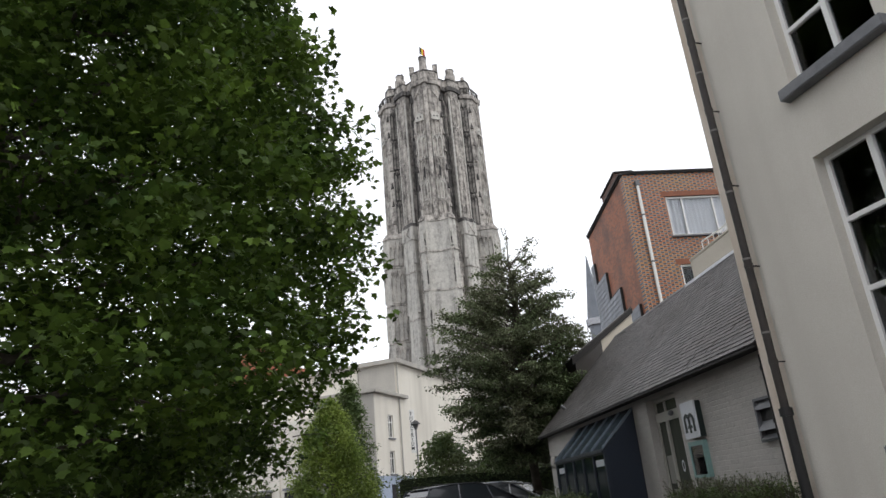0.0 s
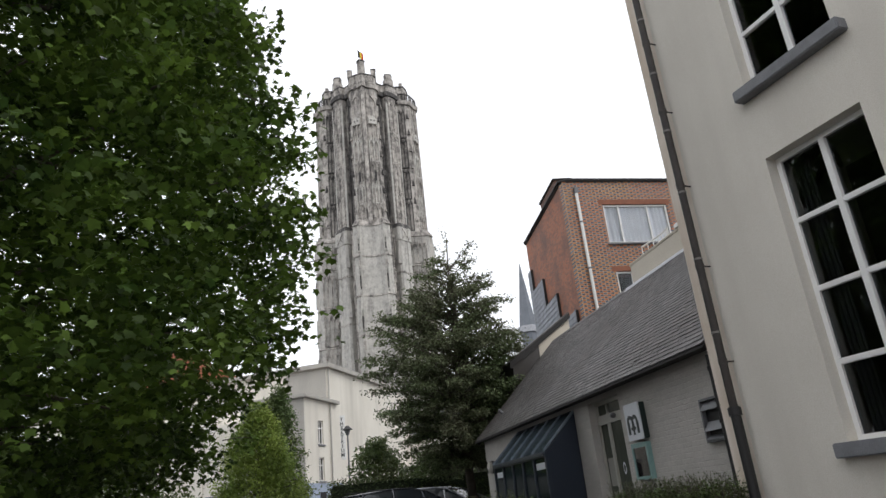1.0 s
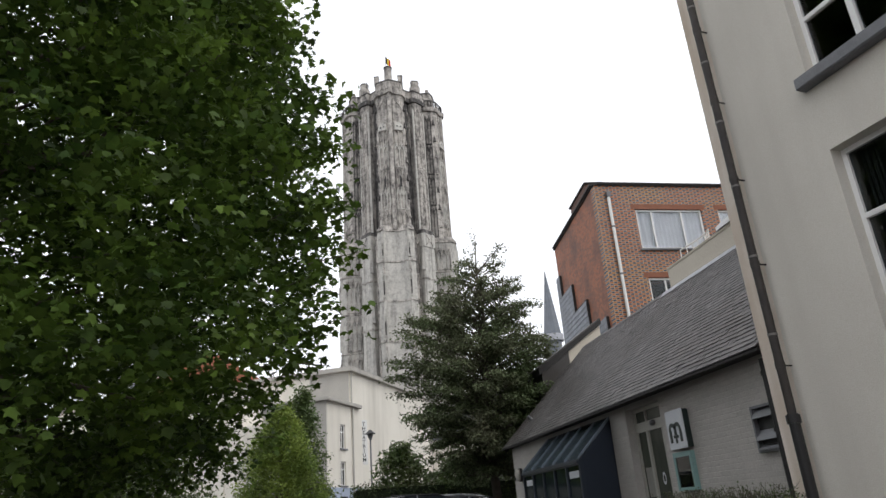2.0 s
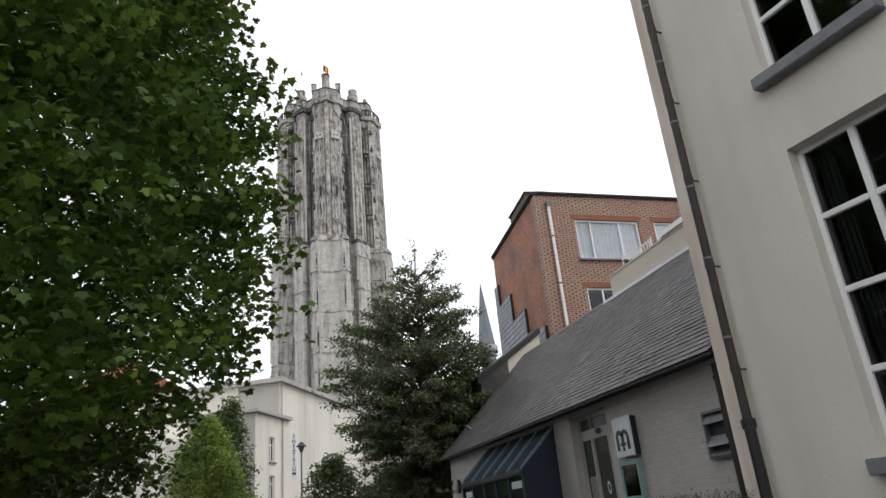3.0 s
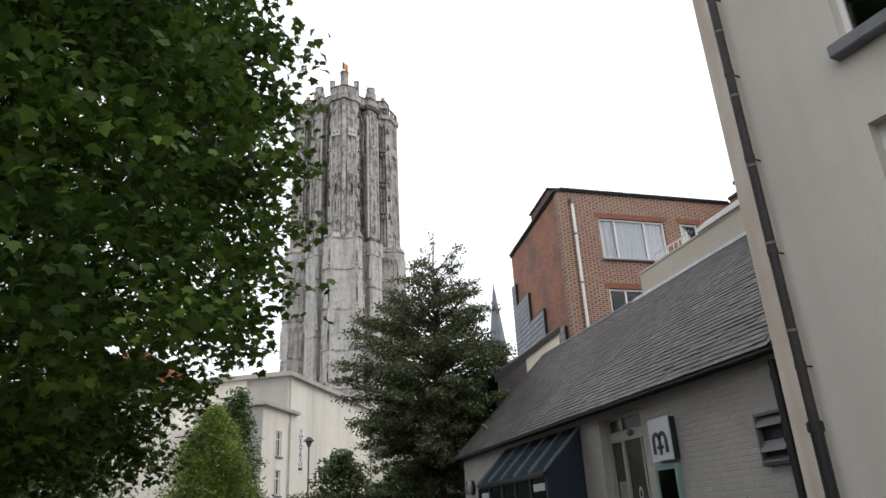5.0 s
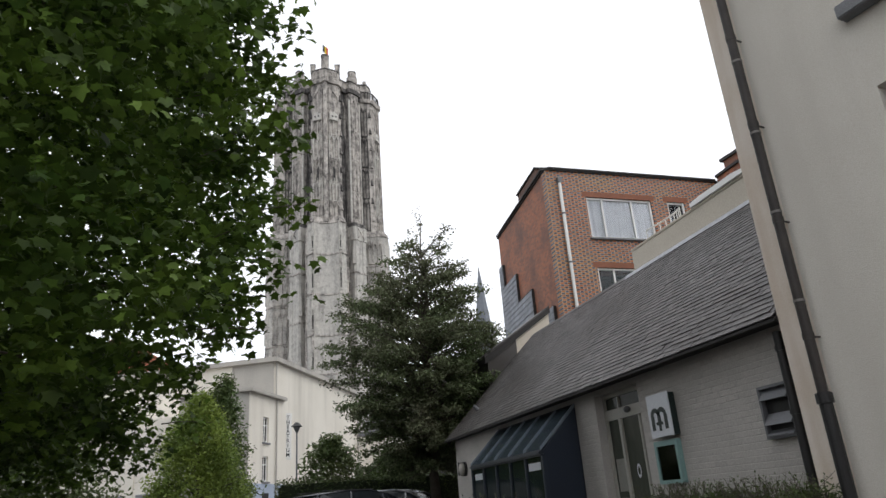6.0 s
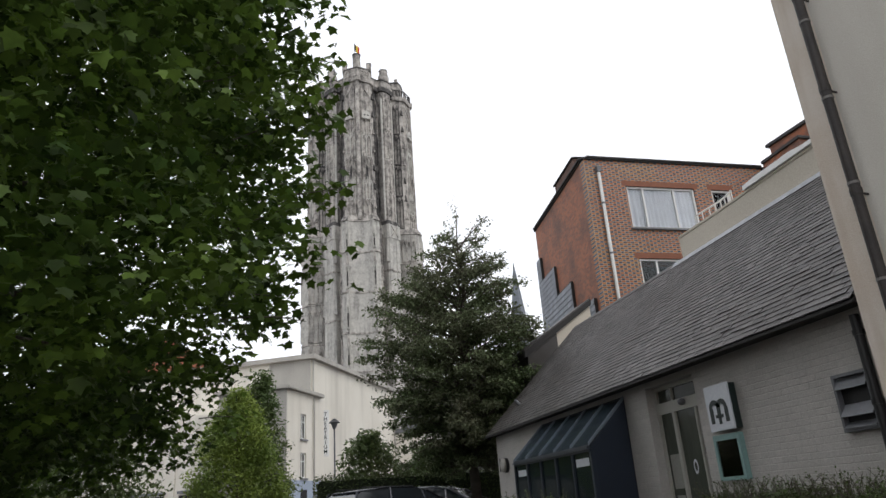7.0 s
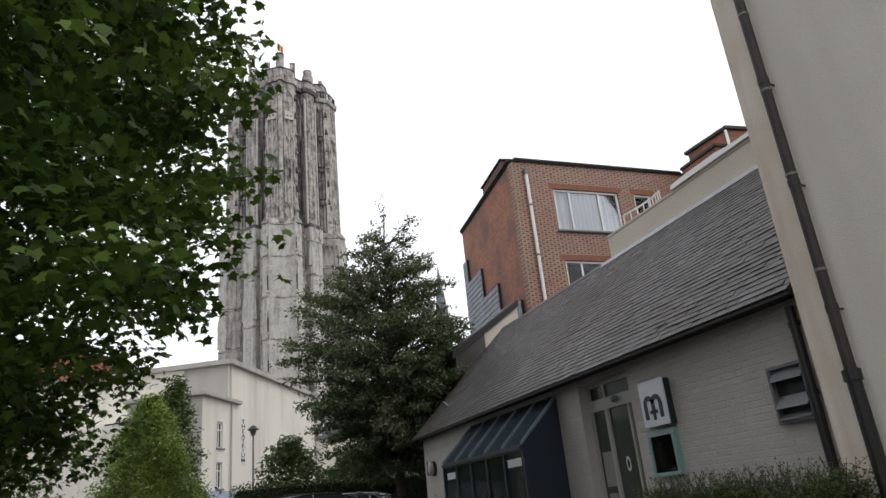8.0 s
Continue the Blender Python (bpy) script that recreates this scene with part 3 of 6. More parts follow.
    inner = [(x, 11.95 + (y - 11.95) * 0.6, 1.22 + (z - 1.22) * 0.6) for x, y, z in ring]
    vo, vi = [bm.verts.new(p) for p in ring], [bm.verts.new(p) for p in inner]
    for i in range(20):
        bm.faces.new((vo[i], vo[(i + 1) % 20], vi[(i + 1) % 20], vi[i]))
    part("oval_sticker", bm, SIGN_WHITE, entrance, "oval white ring sticker on the glass")
    part("notice", box(bmesh.new(), X + 0.022, X + 0.026, 12.32, 12.56, 0.95, 1.42), DIM_PAPER, entrance, "white paper notice")
    part("notice", box(bmesh.new(), X + 0.022, X + 0.026, 12.34, 12.55, 0.68, 0.86), DIM_PAPER, entrance, "white paper notice")
    bm = bmesh.new()
    bmesh.ops.create_uvsphere(bm, u_segments=14, v_segments=8, radius=0.06, matrix=Matrix.Translation((X - 0.02, 11.95, 2.1)) @ Matrix.Diagonal((0.8, 1.3, 0.8, 1)))
    part("door_lamp", bm, GREY_METAL, entrance, "small dark bulkhead lamp", smooth=True)
    # black downpipe at the near corner
    pipe = thing("annexe_downpipe", "black downpipe at the corner of the annexe", "downpipe", at=(4.87, 8.42, 0))
    bm = bmesh.new()
    tube(bm, (4.87, 8.44, 0), (4.87, 8.44, 2.4), 0.045, sides=14)
    part("pipe", bm, BLACK_IRON, pipe)
    for z in (0.6, 1.55, 2.2):
        part("bracket", tube(bmesh.new(), (4.87, 8.44, z), (4.87, 8.44, z + 0.05), 0.056, sides=14), BLACK_IRON, pipe)
    return house


ANNEXE = annexe()


def glass_bay():
    bay = thing("glass_bay", "dark blue steel lean-to bay with green tinted glass", "conservatory", at=(4.6, 15.1, 0))
    xf, y0, y1, zf, zw, xw = 4.25, 13.36, 17.0, 1.69, 2.37, 4.94
    bm = bmesh.new()
    extrude_profile(bm, [(xf + 0.02, 0), (xw, 0), (xw, zw - 0.02), (xf + 0.02, zf - 0.02)], y0, y0 + 0.05)
    part("side_panel", bm, BLUE_PANEL, bay)
    bm = bmesh.new()
    extrude_profile(bm, [(xf + 0.02, 0), (xw, 0), (xw, zw - 0.02), (xf + 0.02, zf - 0.02)], y1 - 0.05, y1)
    part("side_panel", bm, BLUE_PANEL, bay)
    part("eave_beam", one_box(xf - 0.05, xf + 0.06, y0 - 0.03, y1 + 0.03, zf - 0.1, zf, None, 0.03), BLUE_STEEL, bay)
    part("bottom_beam", one_box(xf - 0.01, xf + 0.06, y0, y1, 0, 0.12, None, 0.01), BLUE_STEEL, bay)
    step = (y1 - y0) / 5
    for k in range(6):
        y = y0 + step * k
        part("post", one_box(xf - 0.015, xf + 0.06, y - 0.035, y + 0.035, 0.12, zf - 0.1, None, 0.008), BLUE_STEEL, bay)
        bm = bmesh.new()
        r = 0.013
        extrude_profile(bm, [(xf - 0.02, zf - 0.02), (xf - 0.02, zf + 0.035), (xw, zw + 0.045), (xw, zw - 0.02)], y - r, y + r)
        part("rafter", bm, RAFTER_BLUE, bay)
    for k in range(5):
        a, b = y0 + step * k + 0.035, y0 + step * (k + 1) - 0.035
        part("pane", box(bmesh.new(), xf + 0.015, xf + 0.02, a, b, 0.12, zf - 0.1), BAY_GLASS, bay)
        bm = bmesh.new()
        extrude_profile(bm, [(xf, zf - 0.005), (xf, zf + 0.003), (xw, zw + 0.008), (xw, zw)], a, b)
        part("roof_pane", bm, BAY_ROOF_GLASS, bay, "sloping glass pane with the sky's sheen put into its colour")
    for k, w in ((0, 0.5), (4, 0.45)):
        a = y0 + step * k + 0.12
        part("notice", box(bmesh.new(), xf + 0.008, xf + 0.012, a, a + w, 1.38, 1.5), SIGN_WHITE, bay, "white paper strip behind the glass")
    # dark sheet that stands in for the shade inside the bay
    part("inner_shade_panel", box(bmesh.new(), 4.935, 4.95, y0, y1, 0, 2.4), ROOM_SHADE, bay)


glass_bay()


def wall_sign():
    sign = thing("wall_sign", "white box sign with a dark green emblem on the brick wall", "sign", at=(4.85, 10.83, 1.58))
    y0, y1, z0, z1 = 10.54, 11.04, 1.58, 2.14
    part("panel", one_box(4.84, 4.865, y0, y1, z0, z1, None, 0.006), SIGN_WHITE, sign)
    part("box", one_box(4.865, 4.955, y0, y1, z0 + 0.01, z1 - 0.01, None, 0.006), SIGN_GREEN, sign)
    cy = (y0 + y1) / 2
    bm = bmesh.new()
    # emblem: two joined arches on three legs with a small cross on the middle one
    for off, z in ((-0.15, 1.675), (0.0, 1.76), (0.15, 1.675)):
        box(bm, 4.833, 4.84, cy + off - 0.033, cy + off + 0.033, z, 1.86)
    for c in (-0.075, 0.075):
        k = 12
        outer = [bm.verts.new((4.833, cy + c + 0.108 * math.cos(math.pi * i / k), 1.86 + 0.1 * math.sin(math.pi * i / k))) for i in range(k + 1)]
        inner = [bm.verts.new((4.833, cy + c + 0.042 * math.cos(math.pi * i / k), 1.86 + 0.04 * math.sin(math.pi * i / k))) for i in range(k + 1)]
        for i in range(k):
            bm.faces.new((outer[i], outer[i + 1], inner[i + 1], inner[i]))
    box(bm, 4.832, 4.84, cy - 0.024, cy + 0.024, 1.66, 1.76)
    box(bm, 4.832, 4.84, cy - 0.075, cy + 0.075, 1.735, 1.775)
    part("emblem", bm, SIGN_GREEN, sign, "dark green arched emblem")
    case = thing("notice_case", "pale green framed glass notice case below the sign", "notice board", at=(4.9, 10.83, 1.0))
    y0, y1, z0, z1 = 10.57, 11.09, 1.0, 1.54
    f = 0.045
    bm = bmesh.new()
    for a, b, c, d in ((y0, y0 + f, z0, z1), (y1 - f, y1, z0, z1), (y0 + f, y1 - f, z0, z0 + f), (y0 + f, y1 - f, z1 - f * 1.5, z1)):
        box(bm, 4.88, 4.955, a, b, c, d)
    part("frame", bm, GREEN_FRAME, case)
    part("sheet", box(bmesh.new(), 4.925, 4.94, y0 + f, y1 - f, z0 + f, z1 - f), POSTER_DARK, case, "dark notice sheet")
    part("glass", box(bmesh.new(), 4.895, 4.899, y0 + f, y1 - f, z0 + f, z1 - f * 1.5), WINDOW_GLASS, case)
    for k in range(9):
        z = z0 + 0.1 + 0.04 * k
        part("text_bar", box(bmesh.new(), 4.922, 4.926, y0 + 0.09, y1 - 0.09 - 0.03 * ((k * 7) % 4), z, z + 0.012), GREY_METAL, case, "unreadable grey line")


wall_sign()


def wall_vent():
    vent = thing("wall_vent", "grey metal louvred vent with two slanting hoods in the wall", "vent", at=(4.95, 8.78, 1.35))
    y0, y1, z0, z1 = 8.5, 8.95, 1.35, 1.9
    bm = bmesh.new()
    f = 0.03
    for a, b, c, d in ((y0, y0 + f, z0, z1), (y1 - f, y1, z0, z1), (y0 + f, y1 - f, z0, z0 + f), (y0 + f, y1 - f, z1 - f, z1)):
        box(bm, 4.89, 4.96, a, b, c, d)
    part("frame", bm, GREY_METAL, vent)
    # black sheet that paints the shade in the gaps between the hoods
    part("gap_shade", box(bmesh.new(), 4.95, 4.956, y0 + f, y1 - f, z0 + f, z1 - f), BLACK_IRON, vent)
    for z in (1.87, 1.61):
        bm = bmesh.new()
        extrude_profile(bm, [(4.945, z), (4.955, z), (4.875, z - 0.125), (4.865, z - 0.12)], y0 + f, y1 - f)
        part("hood", bm, GREY_METAL, vent)
    part("sill_plate", extrude_profile(bmesh.new(), [(4.95, 1.44), (4.955, 1.38), (4.87, 1.375), (4.87, 1.385)], y0 + f, y1 - f), GREY_METAL, vent)


wall_vent()


def bulkhead_lamp():
    lamp = thing("bulkhead_lamp", "small round bulkhead lamp on the white wall", "wall lamp", at=(4.92, 19.6, 1.76))
    bm = bmesh.new()
    bmesh.ops.create_uvsphere(bm, u_segments=16, v_segments=10, radius=0.15, matrix=Matrix.Translation((4.86, 19.6, 1.76)) @ Matrix.Diagonal((0.6, 0.9, 1.1, 1)))
    part("globe", bm, GREY_WALL, lamp, smooth=True)
    bm = bmesh.new()
    bmesh.ops.create_cone(bm, cap_ends=True, segments=20, radius1=0.17, radius2=0.17, depth=0.08, matrix=Matrix.Translation((4.93, 19.6, 1.76)) @ Matrix.Rotation(radians(90), 4, 'Y'))
    part("rim", bm, BLACK_IRON, lamp)
    part("cage_bar", one_box(4.77, 4.79, 19.585, 19.615, 1.6, 1.92, None, 0.005), BLACK_IRON, lamp)


bulkhead_lamp()


# ---- flat-roofed cream building behind the annexe ----
def cream_block():
    block = thing("parapet_building", "cream rendered flat-roofed building behind the slate roof", "building", at=(9, 11, 0))
    part("wall", one_box(7.62, 14, 3, 14.93, 0, 5.82), CREAM_PARAPET, block)
    part("coping", one_box(7.605, 7.92, 2.9, 14.945, 5.823, 5.88, None, 0.01), CREAM_PARAPET, block)
    bm = bmesh.new()
    rng = random.Random(4)
    y = 7.0
    pts = []
    while y < 12.9:
        pts.append((y, 5.92 + rng.uniform(0, 0.05)))
        y += 0.3
    rings = [[bm.verts.new(v) for v in ((7.56, ya, 5.88), (7.86, ya, 5.884), (7.84, ya, za + 0.06), (7.57, ya, za + 0.03))] for ya, za in pts]
    for one, two in zip(rings, rings[1:]):
        for k in range(4):
            bm.faces.new((one[k], one[(k + 1) % 4], two[(k + 1) % 4], two[k]))
    bm.faces.new(rings[0][::-1])
    bm.faces.new(rings[-1])
    part("cover_sheet", bm, WHITE_PAINT, block, "white crumpled sheet on the coping")
    rail = thing("balcony_rail", "white curved metal balcony rail on the flat roof", "railing", at=(7.9, 14, 5.85))
    prev = None
    for k in range(9):
        a = k / 8
        p = Vector((7.72 + 0.2 * math.sin(a * math.pi), 13.2 + 1.2 * a, 5.88))
        t = p + Vector((0, 0, 0.24 + 0.08 * math.sin(a * math.pi)))
        part("baluster", tube(bmesh.new(), p, t, 0.012, sides=6), WHITE_PAINT, rail)
        if prev:
            part("handrail", tube(bmesh.new(), prev, t, 0.018, sides=6), WHITE_PAINT, rail)
        prev = t


cream_block()


# ---- brick house ----
def brick_house():
    house = thing("brick_house", "four-storey brick house with flat roof and weathered red side wall", "house", at=(13, 25, 0))
    FX, FY, TOP = 9.65, 22.41, 11.8
    m = Matrix.Translation((FX, FY, 0))
    holes = [(1.48, 4.12, 9.3, 10.86), (4.8, 5.55, 9.3, 10.86), (1.5, 4.2, 6.7, 8.2)]
    # front wall with openings, built as strips
    xs = sorted({0.0, 7.1, *(h[0] for h in holes), *(h[1] for h in holes)})
    zs = sorted({0.0, TOP, *(h[2] for h in holes), *(h[3] for h in holes)})
    bm = bmesh.new()
    for a, b in zip(xs, xs[1:]):
        for c, d in zip(zs, zs[1:]):
            if not any(h[0] <= a and b <= h[1] and h[2] <= c and d <= h[3] for h in holes):
                box(bm, a, b, 0, 0.3, c, d, m)
    bmesh.ops.remove_doubles(bm, verts=bm.verts, dist=0.0005)
    bmesh.ops.delete(bm, geom=[f for f in bm.faces if all(len(e.link_faces) > 2 for e in f.edges)], context='FACES_ONLY')
    wall = part("front_wall", bm, BRICK_FRONT, house)
        # side wall, turned a little from the front's square
    s = math.sin(radians(6))
    c = math.cos(radians(6))
    back = (FX + 6.57 * s, FY + 6.57 * c)
    bm = bmesh.new()
    prism(bm, [(FX, FY), (FX + 0.3, FY + 0.3), (back[0] + 0.3, back[1]), back], 0, TOP)
    part("side_wall", bm, BRICK_SIDE, house, "weathered red-brown brick side wall")
    bm = bmesh.new()
    prism(bm, [back, (back[0] + 0.3, back[1] - 0.3), (FX + 12, FY + 6.2), (FX + 12, FY + 6.5)], 0, TOP)
    box(bm, FX + 7.1, FX + 12, FY + 0.3, FY + 0.6, 0, TOP)
    box(bm, FX + 11.7, FX + 12, FY + 0.3, FY + 6.3, 0, TOP)
    part("rear_wall", bm, BRICK_SIDE, house)
    bm = bmesh.new()
    prism(bm, [(FX - 0.06, FY - 0.06), (FX + 7.2, FY - 0.06), (FX + 12, FY + 0.5), (FX + 12, FY + 6.5), (back[0] - 0.06, back[1] + 0.04)], TOP, TOP + 0.06)
    part("roof_edge", bm, BLACK_WOOD, house, "black roof edge strip")
    for k in range(36):
        x = FX + 0.1 + k * 0.195
        part("edge_tile", one_box(x, x + 0.17, FY - 0.1, FY + 0.12, TOP + 0.05, TOP + 0.11, None, 0.0), BLACK_WOOD, house)
    for k in range(33):
        v = 0.1 + k * 0.195
        o2 = Matrix.Translation((FX + v * s, FY + v * c, 0)) @ Matrix.Rotation(-radians(6), 4, 'Z')
        part("edge_tile", one_box(-0.12, 0.1, 0, 0.17, TOP + 0.05, TOP + 0.11, o2), BLACK_WOOD, house)
    # chimney on the side wall
    bm = bmesh.new()
    p0 = Vector((FX + 1.1 * s, FY + 1.1 * c, 0))
    p1 = Vector((FX + 3.4 * s, FY + 3.4 * c, 0))
    o = Vector((-c, s, 0))
    pts = [p0 - o * 0.06, p0 - o * 0.7, p1 - o * 0.7, p1 - o * 0.06]
    prism(bm, [(p.x, p.y) for p in pts], TOP, TOP + 0.62)
    chimney = part("chimney", bm, SOOT_BRICK, house, "dark sooty brick chimney")
    bm = bmesh.new()
    pts = [p0 - Vector((0, 0.06, 0)), p0 - o * 0.76 - Vector((0, 0.06, 0)), p1 - o * 0.76 + Vector((0, 0.06, 0)), p1 + Vector((0, 0.06, 0))]
    prism(bm, [(p.x, p.y) for p in pts], TOP + 0.62, TOP + 0.67)
    part("chimney_cap", bm, BLACK_WOOD, chimney)
    for h in holes:
        a, b, z0, z1 = h
        lower = z1 < 9
        window = part("window", one_box(a - 0.15, b + 0.15, 0.02, 0.3, z1, z1 + 0.2, m), BRICK_LINTEL, house, "white-framed wide window with net curtains" if not lower else "white-framed window of a dark room")
        window.matrix_basis = Matrix.Translation((0, -0.023, 0))
        bm = bmesh.new()
        f = 0.07
        marks = [a, b] if b - a < 1 else [a, a + (b - a) * 0.24, a + (b - a) * 0.69, b]
        for i, x in enumerate(marks):
            w = f if i in (0, len(marks) - 1) else 0.06
            x0 = x if i == 0 else (x - w if i == len(marks) - 1 else x - w / 2)
            box(bm, x0, x0 + w, 0.08, 0.16, z0, z1, m)
        frame_bm = bm
        for x0, x1 in zip(marks, marks[1:]):
            lo_x = x0 + (f if x0 == marks[0] else 0.03)
            hi_x = x1 - (f if x1 == marks[-1] else 0.03)
            box(frame_bm, lo_x, hi_x, 0.08, 0.16, z0, z0 + f, m)
            box(frame_bm, lo_x, hi_x, 0.08, 0.16, z1 - f, z1, m)
        part("window_frame", frame_bm, WHITE_PAINT, window)
        for x0, x1 in zip(marks, marks[1:]):
            p = part("pane", box(bmesh.new(), x0 + 0.03, x1 - 0.03, 0.118, 0.124, z0 + 0.05, z1 - 0.05, m), WINDOW_GLASS if lower else CLEAR_GLASS, window)
            p.visible_shadow = False
        part("room", box(bmesh.new(), a - 0.2, b + 0.2, 1.4, 1.45, z0 - 0.2, z1 + 0.2, m), ROOM_SHADE, window)
        if not lower:
            bm = bmesh.new()
            k = int((b - a) / 0.05)
            lo = [bm.verts.new(m @ Vector((a + 0.03 + (b - a - 0.06) * i / k, 0.22 + 0.03 * math.sin(i * 1.9) + 0.015 * math.sin(i * 0.7), z0 + 0.03))) for i in range(k + 1)]
            hi = [bm.verts.new(v.co + Vector((0, 0, z1 - z0 - 0.06))) for v in lo]
            for i in range(k):
                bm.faces.new((lo[i], lo[i + 1], hi[i + 1], hi[i]))
            part("curtain", bm, CURTAIN, window, "pale blue-white net curtain", smooth=True)
        part("window_sill", one_box(a - 0.08, b + 0.08, -0.07, 0.1, z0 - 0.07, z0 - 0.003, m, 0.01), BLUESTONE, window)
    pipe = thing("brick_house_downpipe", "white painted downpipe down the brick front", "downpipe", at=(FX + 0.48, FY - 0.08, 0))
    part("pipe", tube(bmesh.new(), (FX + 0.48, FY - 0.08, 0), (FX + 0.48, FY - 0.08, 11.35), 0.055, sides=12), WHITE_PAINT, pipe)
    part("hopper", prism(bmesh.new(), [(FX + 0.41, FY - 0.16), (FX + 0.55, FY - 0.16), (FX + 0.55, FY), (FX + 0.41, FY)], 11.3, 11.5, 1.15), GREY_METAL, pipe, "dark hopper head")
    for z in (6.5, 8.3, 10.1):
        part("bracket", tube(bmesh.new(), (FX + 0.48, FY - 0.08, z), (FX + 0.48, FY - 0.08, z + 0.06), 0.068, sides=12), GREY_METAL, pipe)
    # stepped slate cladding on the side wall
    clad = thing("slate_cladding", "stepped blue-grey slate cladding on the brick side wall", "cladding", at=(FX, FY + 4, 0))
    def side(v, off):
        return Vector((FX + v * s - off * c, FY + v * c + off * s, 0))
    steps = [(6.05, 6.6, 10.4), (4.35, 6.05, 9.42), (2.65, 4.35, 8.25), (0.6, 2.65, 7.0)]
    for v0, v1, top in steps:
        bm = bmesh.new()
        a, b, a2, b2 = side(v0, 0.1), side(v1, 0.1), side(v0, 0), side(v1, 0)
        prism(bm, [(a.x, a.y), (b.x, b.y), (b2.x, b2.y), (a2.x, a2.y)], 3.5, top)
        part("batten_panel", bm, BLACK_WOOD, clad)
        # slates
        vs, fs = [], []
        z = 4.2
        row = 0
        while z < top - 0.05:
            h = min(0.2, top - z)
            w = 0.3
            v = v0 + (-(w / 2) if row % 2 else 0)
            while v < v1 - 0.02:
                x0, x1 = max(v, v0) + 0.005, min(v + w, v1) - 0.005
                if x1 > x0:
                    i = len(vs)
                    vs += [tuple(side(x0, 0.125) + Vector((0, 0, z))), tuple(side(x1, 0.125) + Vector((0, 0, z))), tuple(side(x1, 0.106) + Vector((0, 0, z + h))), tuple(side(x0, 0.106) + Vector((0, 0, z + h))), tuple(side(x0, 0.1) + Vector((0, 0, z))), tuple(side(x1, 0.1) + Vector((0, 0, z)))]
                    fs += [(i, i + 1, i + 2, i + 3), (i, i + 4, i + 5, i + 1), (i, i + 3, i + 4), (i + 1, i + 5, i + 2)]
                v += w
            z += 0.2
            row += 1
        ob = new("slate_covering", raw_mesh("slate_covering", vs, fs, SLATE_BLUE))
        ob.parent = clad
        ob.matrix_parent_inverse = clad.matrix_basis.inverted()
        tagged(ob, kind="stuff")
    # higher brick stair head behind
    head = thing("brick_stair_head", "brown brick stair head rising above the flat roof", "building", at=(20, 21.5, 0))
    part("wall", prism(bmesh.new(), [(17.5, 20.4), (23.5, 19.9), (23.5, 22.9), (17.3, 22.3)], 0, 12.7), BRICK_SIDE, head)
    part("roof_edge", prism(bmesh.new(), [(17.4, 20.3), (23.6, 19.8), (23.6, 23.0), (17.2, 22.4)], 12.7, 12.82), BLACK_WOOD, head)
    part("lower_wall", prism(bmesh.new(), [(16.9, 20.5), (17.48, 20.5), (17.28, 22.35), (16.9, 22.4)], 0, 12.0), BRICK_SIDE, head)
    part("lower_coping", prism(bmesh.new(), [(16.82, 20.42), (17.48, 20.42), (17.28, 22.4), (16.82, 22.4)], 12.0, 12.1), BLACK_WOOD, head)
    part("vent_pipe", tube(bmesh.new(), (17.35, 20.3, 12.0), (17.35, 20.3, 12.6), 0.05, sides=8), WHITE_PAINT, head, "white vent pipe")


brick_house()


def gabled_shed():
    shed = thing("gabled_outbuilding", "cream gabled outbuilding with a dark sloping roof", "building", at=(8, 22, 0))
    bm = bmesh.new()
    extrude_profile(bm, [(7.35, 0), (8.5, 0), (8.5, 6.2), (7.35, 5.4)], 21.2, 22.2)
    part("wall", bm, CREAM_PARAPET, shed)
    part("slated_wall", extrude_profile(bmesh.new(), [(6.4, 0), (7.347, 0), (7.347, 5.4), (6.4, 4.75)], 21.2, 22.2), SLATE, shed, "dark slate-hung lower end")
    bm = bmesh.new()
    extrude_profile(bm, [(6.3, 4.68), (8.54, 6.23), (8.54, 6.4), (6.3, 4.87)], 21.14, 22.38)
    part("roof", bm, BLACK_WOOD, shed, "dark lean-to roof edge")
    bm = bmesh.new()
    extrude_profile(bm, [(6.3, 4.875), (8.54, 6.405), (8.54, 6.45), (6.3, 4.92)], 21.18, 22.38)
    part("roof_covering", bm, SLATE, shed, "dark slate covering")


gabled_shed()


# ---- cathedral tower ----
TX, TY = 18.3, 147.0


def ngon(cx, cy, r, k, turn=0.0):
    return [(cx + r * math.cos(turn + 2 * math.pi * i / k), cy + r * math.sin(turn + 2 * math.pi * i / k)) for i in range(k)]


